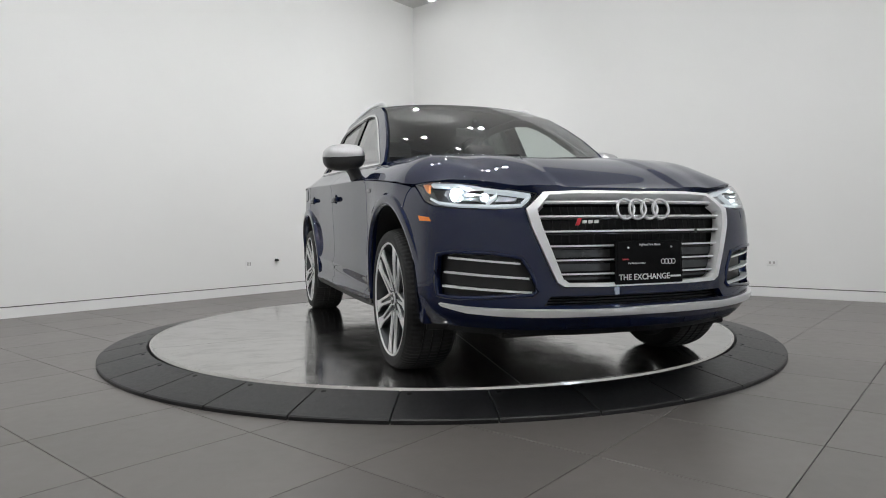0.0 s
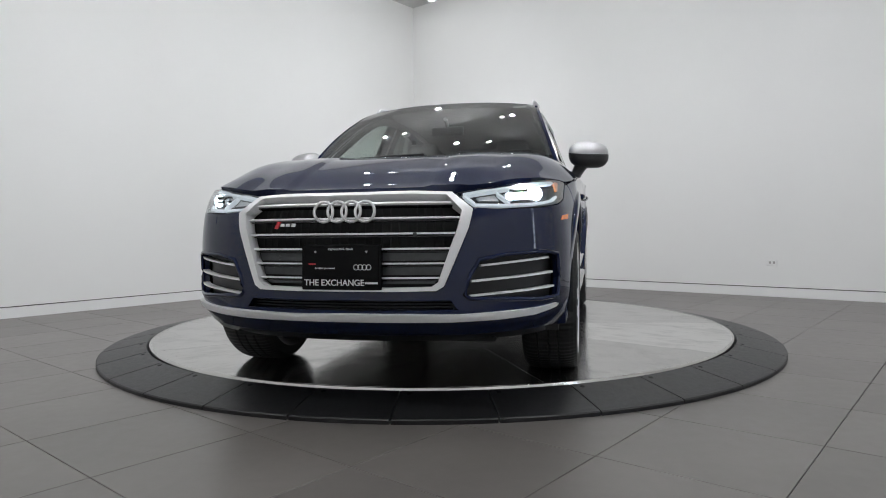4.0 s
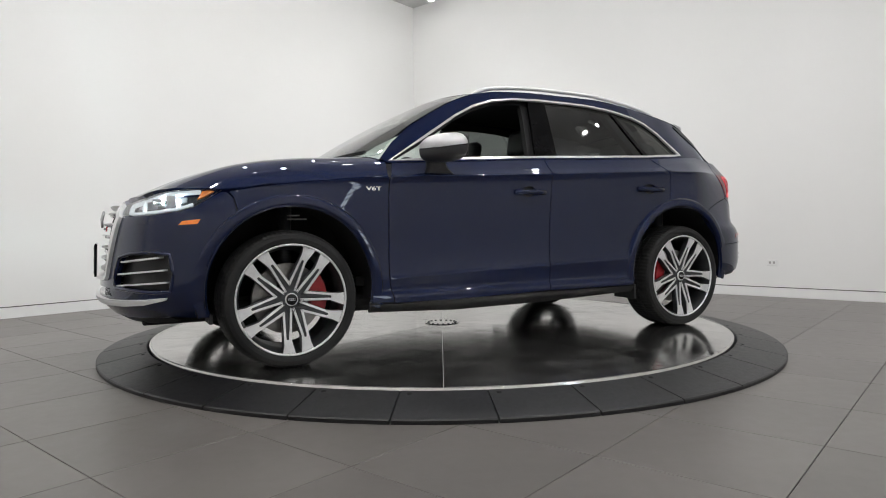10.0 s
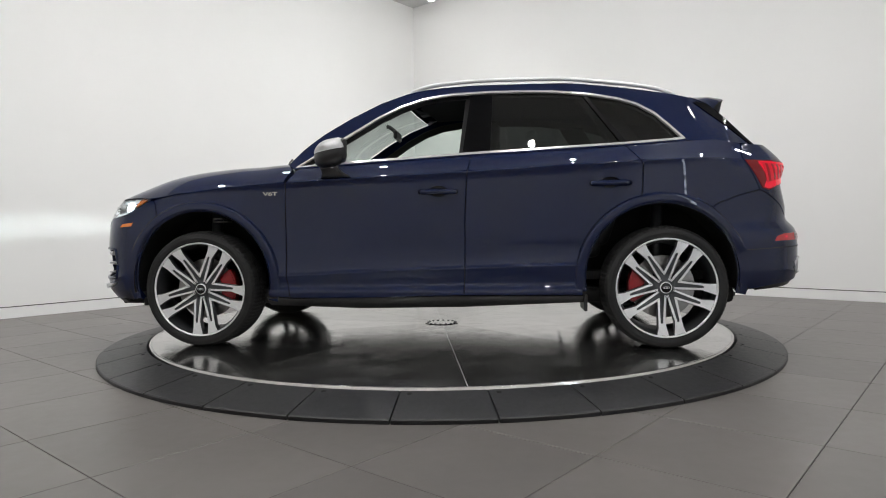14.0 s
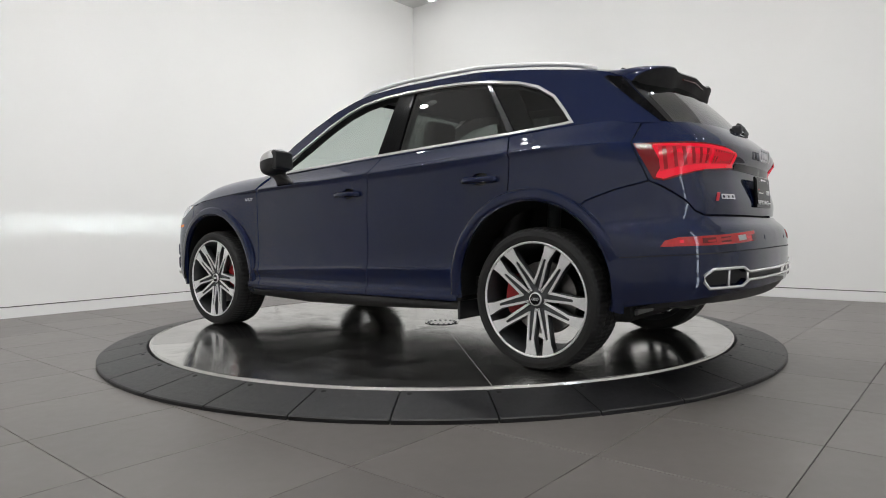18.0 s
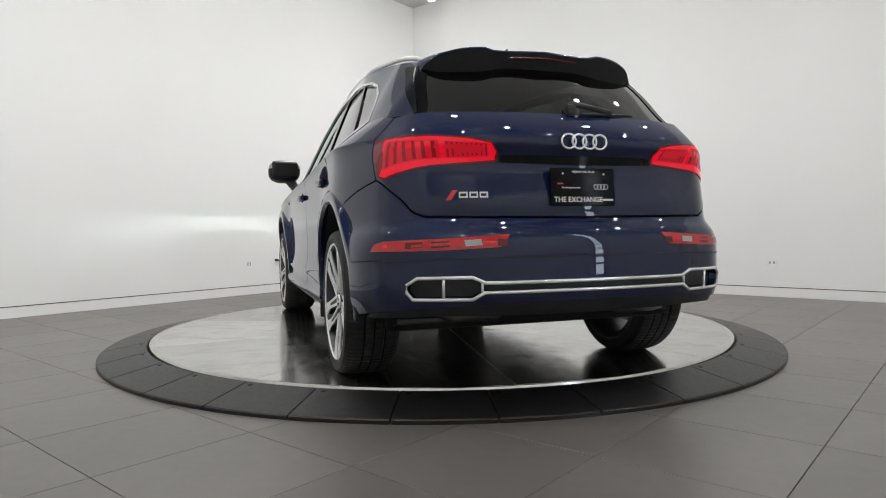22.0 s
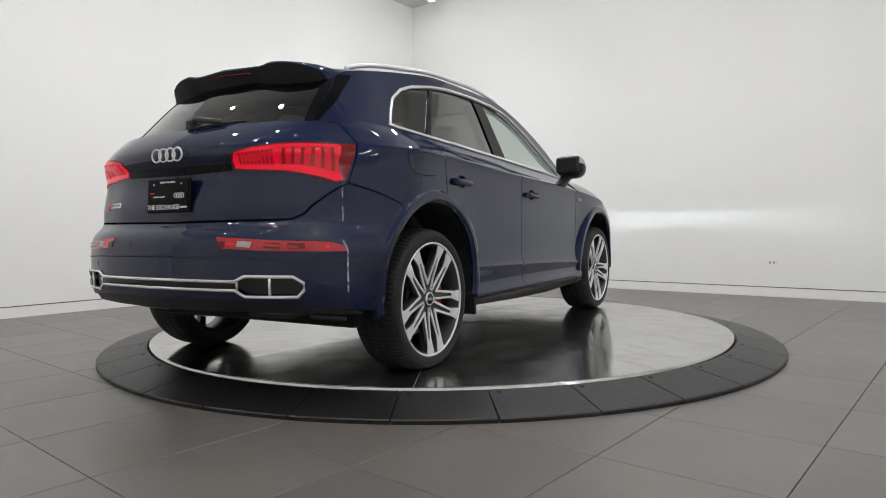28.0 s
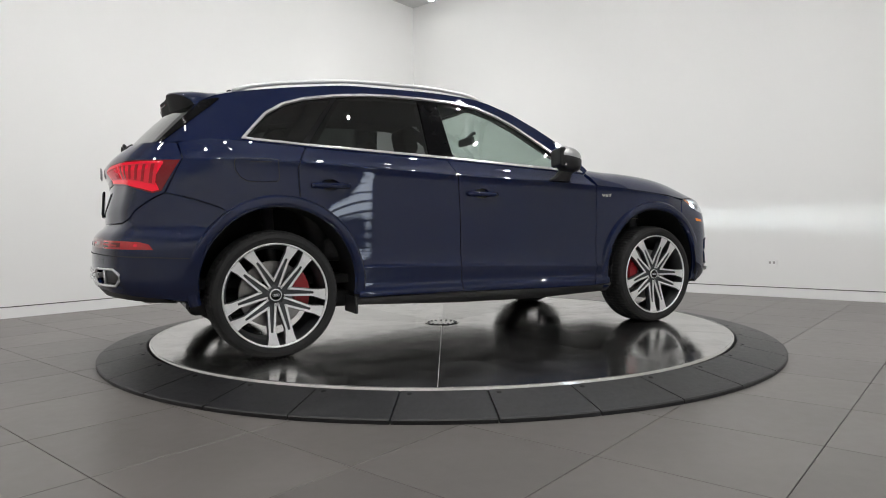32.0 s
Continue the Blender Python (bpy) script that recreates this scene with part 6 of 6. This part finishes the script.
# ---- car: cabin ----
def cabin():
    headliner = [(0.12, 0.0), (0.05, 0.5), (-0.3, 0.57), (-1.3, 0.55), (-1.70, 0.50), (-1.76, 0.0)]
    panel("headliner", headliner + [(x, -y) for x, y in headliner[::-1] if y > 0], lambda x, y: roof(x, y, -0.035), HEADLINER, car, 0.15, 0.12, gap=0, thick=0, label="dark headliner", centre=(-0.8, 0, 3))
    part("cabin_floor", box_bm((3.0, 1.5, 0.05), (-0.5, 0, 0.42)), UNDER, car)
    for m in (1, -1):
        poly = [(0.84, 1.09)] + [(x, BELT(x) - 0.014) for x in (0.5, 0.0, -0.5, -1.0, -1.5)] + [(-1.9, 1.20), (-1.9, 0.93), (-1.0, 0.93), (-0.95, 0.5), (0.84, 0.5)]
        panel("door_lining", poly, lambda x, z: shell(m * sx(x), min(z, BELT(x)), -0.055), LEATHER, car, 0.15, 0.06, gap=0, thick=0, label="black door lining", centre=(-0.5, m * 3, 0.8))
        inner = [(p[0], p[1]) for p in shrink(DLO, -0.03)]
        hole = shrink(DLO, 0.02)
        panel("pillar_lining", inner, lambda x, z: house(x, z, m, -0.045), HEADLINER, car, 0.06, 0.06, holes=[hole], gap=0, thick=0.01, label="dark pillar lining")
        panel("pillar_lining", [(-0.20, 1.17), (-0.24, 1.55), (-0.40, 1.55), (-0.38, 1.17)], lambda x, z: house(x, z, m, -0.05), HEADLINER, car, 0.06, 0.06, gap=0, thick=0.04, label="dark pillar lining")
        panel("pillar_lining", [(-1.16, 1.19), (-0.93, 1.54), (-1.12, 1.53), (-1.34, 1.2)], lambda x, z: house(x, z, m, -0.05), HEADLINER, car, 0.06, 0.06, gap=0, thick=0.04, label="dark pillar lining")

    def seat(y, x, bench=False):
        w = 0.5 if not bench else 0.62
        s = part("seat", box_bm((0.52, w, 0.16), (x, y, 0.60), 0.05, seg=3), LEATHER, car, "black leather seat")
        back = box_bm((0.14, w - 0.02, 0.64), (0, 0, 0.30), 0.06, seg=3)
        bmesh.ops.transform(back, matrix=Matrix.Translation((x - 0.24, y, 0.62)) @ pose(0, 0, 0, 0, -18, 0), verts=back.verts)
        part("seat_back", back, LEATHER, s, "black leather backrest", True)
        rest = box_bm((0.10, 0.26, 0.19), (0, 0, 0), 0.045, seg=3)
        bmesh.ops.transform(rest, matrix=Matrix.Translation((x - 0.455, y, 1.315 if not bench else 1.25)) @ pose(0, 0, 0, 0, -12, 0), verts=rest.verts)
        part("headrest", rest, LEATHER, s, "black headrest", True)
        for m in (0.06, -0.06):
            part("post", tube_bm([(x - 0.41, y + m, 1.14), (x - 0.45, y + m, 1.27)], 0.007, 6), CHROME, s)
    for y in (0.37, -0.37):
        seat(y, 0.06)
    for y in (0.34, -0.34):
        seat(y, -0.82, True)
    dash = bmesh.new()
    rows = []
    for k in range(13):
        y = -0.74 + 1.48 * k / 12
        hump = 0.045 * math.exp(-((y - 0.37) / 0.17) ** 2)
        rows.append([dash.verts.new(p) for p in ((1.0, y, 1.075), (0.78, y, 1.088), (0.66, y, 1.078 + hump), (0.60, y, 1.05 + hump), (0.58, y, 0.95), (0.64, y, 0.75), (0.75, y, 0.55))])
    for p, q in zip(rows, rows[1:]):
        for j in range(6):
            dash.faces.new((p[j], p[j + 1], q[j + 1], q[j]))
    bmesh.ops.recalc_face_normals(dash, faces=dash.faces)
    part("dashboard", dash, SATIN_BLACK, car, "black dashboard", True)
    c, tilt = Vector((0.44, 0.37, 1.00)), pose(0, 0, 0, 0, -66, 0)
    pts = [c + (tilt @ Vector((0.185 * math.cos(a), 0.185 * math.sin(a), 0))) for a in (2 * math.pi * i / 32 for i in range(32))]
    w = part("steering_wheel", tube_bm(pts, 0.016, 8, closed=True, up=(1, 0, 0)), LEATHER, car, "black leather steering wheel", True)
    hub = box_bm((0.15, 0.17, 0.05), (0, 0, 0), 0.02)
    bmesh.ops.transform(hub, matrix=Matrix.Translation(c) @ tilt, verts=hub.verts)
    part("hub", hub, SATIN_BLACK, w)
    part("spokes", tube_bm([c + (tilt @ Vector((0, -0.18, 0))), c + (tilt @ Vector((0, 0.18, 0)))], 0.018, 8), SATIN_BLACK, w)
    mir = part("cabin_mirror", box_bm((0.03, 0.23, 0.065), (0.30, 0.0, 1.40), 0.014), SATIN_BLACK, car, "black cabin mirror")
    part("stalk", tube_bm([(0.31, 0, 1.43), (0.36, 0, 1.47), (0.38, 0, 1.475)], 0.014, 8), SATIN_BLACK, mir)
    part("sticker", box_bm((0.004, 0.09, 0.02), (0, 0, 0)), WHITE_PRINT, car, "small white sticker").matrix_basis = Matrix.Translation(screen(0.80, 0.93, -0.012)) @ pose(0, 0, 0, 0, -62, 0)
    part("cowl", box_bm((0.16, 1.30, 0.03), (1.0, 0, 1.075), 0.01), SATIN_BLACK, car, "black scuttle panel")
    for y0, y1 in ((-0.55, 0.02), (0.10, 0.62)):
        part("wiper", tube_bm([screen((y0 + (y1 - y0) * k / 5) / 0.75, 0.035 + 0.03 * k / 5, 0.006) for k in range(6)], 0.006, 6), SATIN_BLACK, car, "black wiper blade")


cabin()


def under_parts():
    """Exhaust, axle arms and springs that show below the body."""
    for m in (1, -1):
        part("silencer", box_bm((0.34, 0.30, 0.15), (-1.93, m * 0.42, 0.385), 0.06, seg=3), IRON, car, "steel silencer box", True)
        part("exhaust_pipe", tube_bm([(-1.85, m * 0.4, 0.33), (-1.5, m * 0.22, 0.28), (-0.6, m * 0.12, 0.24), (0.6, m * 0.10, 0.24)], 0.03, 8), SATIN_BLACK, car, "black exhaust pipe", True)
        for x in (1.40, -1.39):
            part("control_arm", tube_bm([(x, m * 0.76, 0.30), (x - 0.05, m * 0.5, 0.27), (x - 0.1, m * 0.3, 0.28)], 0.025, 8), IRON, car, "steel control arm", True)
            part("knuckle", tube_bm([(x, m * 0.78, 0.35), (x, m * 0.62, 0.35)], 0.06, 12), IRON, car, "steel wheel carrier", True)
            part("strut", tube_bm([(x, m * 0.70, 0.40), (x - 0.02, m * 0.68, 0.84)], 0.035, 10), RIM_DARK, car, "grey suspension strut", True)
        part("bracket", box_bm((0.05, 0.22, 0.028), (-1.84, m * 0.60, 0.300), 0.006), RIM_DARK, car, "grey steel axle bracket")
        part("mud_flap", box_bm((0.02, 0.20, 0.10), (-0.95, m * 0.82, 0.27), 0.006), SATIN_BLACK, car, "black mud flap")
        part("mud_flap", box_bm((0.02, 0.15, 0.05), (1.80, m * 0.77, 0.272), 0.006), SATIN_BLACK, car, "black air deflector")
    part("front_tray", box_bm((0.5, 1.2, 0.03), (1.85, 0, 0.25), 0.01), UNDER, car, "black undertray")
    part("rear_tray", box_bm((0.4, 1.1, 0.03), (-1.90, 0, 0.395), 0.01), UNDER, car, "black undertray")


under_parts()


# ---- sockets on the walls ----
def socket(name, m, along, z, w, h):
    root = tagged(part(name, box_bm((w, 0.008, h), (0, 0, 0), 0.002), TRIM, None), "white socket plate on the white wall", "wall socket")
    for k in (-1, 1):
        part("outlet", box_bm((w * 0.17, 0.004, h * 0.36), (k * w * 0.18, 0.004, 0), 0.001), SOCKET_GREY, root, "grey socket holes")
    root.matrix_basis = m @ pose(along, 0.004, z)
    return root


def along(m, x, y):
    return (m.inverted() @ Vector((x, y, 0))).x


socket("wall_socket", LEFT_M, along(LEFT_M, -2.395, 3.134), 0.305, 0.085, 0.115)
socket("wall_socket", RIGHT_M, along(RIGHT_M, 3.636, 2.179), 0.301, 0.115, 0.068)
plug = tagged(part("wall_plug", lathe([(0.0, 0.05), (0.014, 0.05), (0.018, 0.03), (0.018, 0.0)], 12, "y"), SATIN_BLACK, None), "small black plug with a cable stub on the wall", "plug")
part("cable_stub", tube_bm([(0, 0.045, 0), (0.03, 0.055, 0.0), (0.045, 0.05, 0.012)], 0.006, 6), SATIN_BLACK, plug)
plug.matrix_basis = LEFT_M @ pose(along(LEFT_M, -2.137, 3.447), 0, 0.336)


# ---- floor tiles ----
def lay_tiles():
    g = 0.0014
    h = TILE_M / 2 - g
    bm = bmesh.new()
    b = 0.0015
    lo = [bm.verts.new((sx_ * h, sy_ * h, -0.006)) for sx_, sy_ in ((-1, -1), (1, -1), (1, 1), (-1, 1))]
    mid = [bm.verts.new((sx_ * h, sy_ * h, -b)) for sx_, sy_ in ((-1, -1), (1, -1), (1, 1), (-1, 1))]
    top = [bm.verts.new((sx_ * (h - b), sy_ * (h - b), 0)) for sx_, sy_ in ((-1, -1), (1, -1), (1, 1), (-1, 1))]
    bm.faces.new(top)
    for a_, c_ in ((lo, mid), (mid, top)):
        for i in range(4):
            bm.faces.new((a_[i], a_[(i + 1) % 4], c_[(i + 1) % 4], c_[i]))
    me = bpy.data.meshes.new("tile")
    bm.to_mesh(me)
    bm.free()
    me.materials.append(TILE)
    u = Vector((math.cos(tile_turn), math.sin(tile_turn), 0))
    v = Vector((math.sin(tile_turn), -math.cos(tile_turn), 0))
    origin = Vector((-1.1411, -2.8427, 0))
    ring = [CORNER, ROOM_L, ROOM_D, ROOM_R]
    poly = [(p.x, p.y) for p in ring]
    for i in range(-16, 20):
        for j in range(-16, 20):
            c = origin + u * TILE_M * (i + 0.5) + v * TILE_M * (j + 0.5)
            inside = in_poly(poly, c.x, c.y)
            if not inside and (c.y < -1.5 or edge_dist(poly, c.x, c.y) >= 0.3):
                continue
            if math.hypot(c.x, c.y) < 1.4:
                continue
            ob = new("tile", me)
            ob.parent = floor
            ob.matrix_basis = pose(c.x, c.y, FLOOR_Z, 0, 0, math.degrees(tile_turn) + 90 * ((i * 7 + j * 3) % 4))


lay_tiles()


def motions():
    """The deck and the car turn together, clockwise from above, at a steady rate."""
    rows = [(float(t), TURN0 + TURN_RATE * t) for t in range(33)]
    walk(table, [(t, pose(0, 0, 0, 0, 0, a)) for t, a in rows])
    walk(car, [(t, pose(0, 0, 0, 0, 0, a) @ pose(CAR_DX, CAR_DY, 0)) for t, a in rows])


motions()
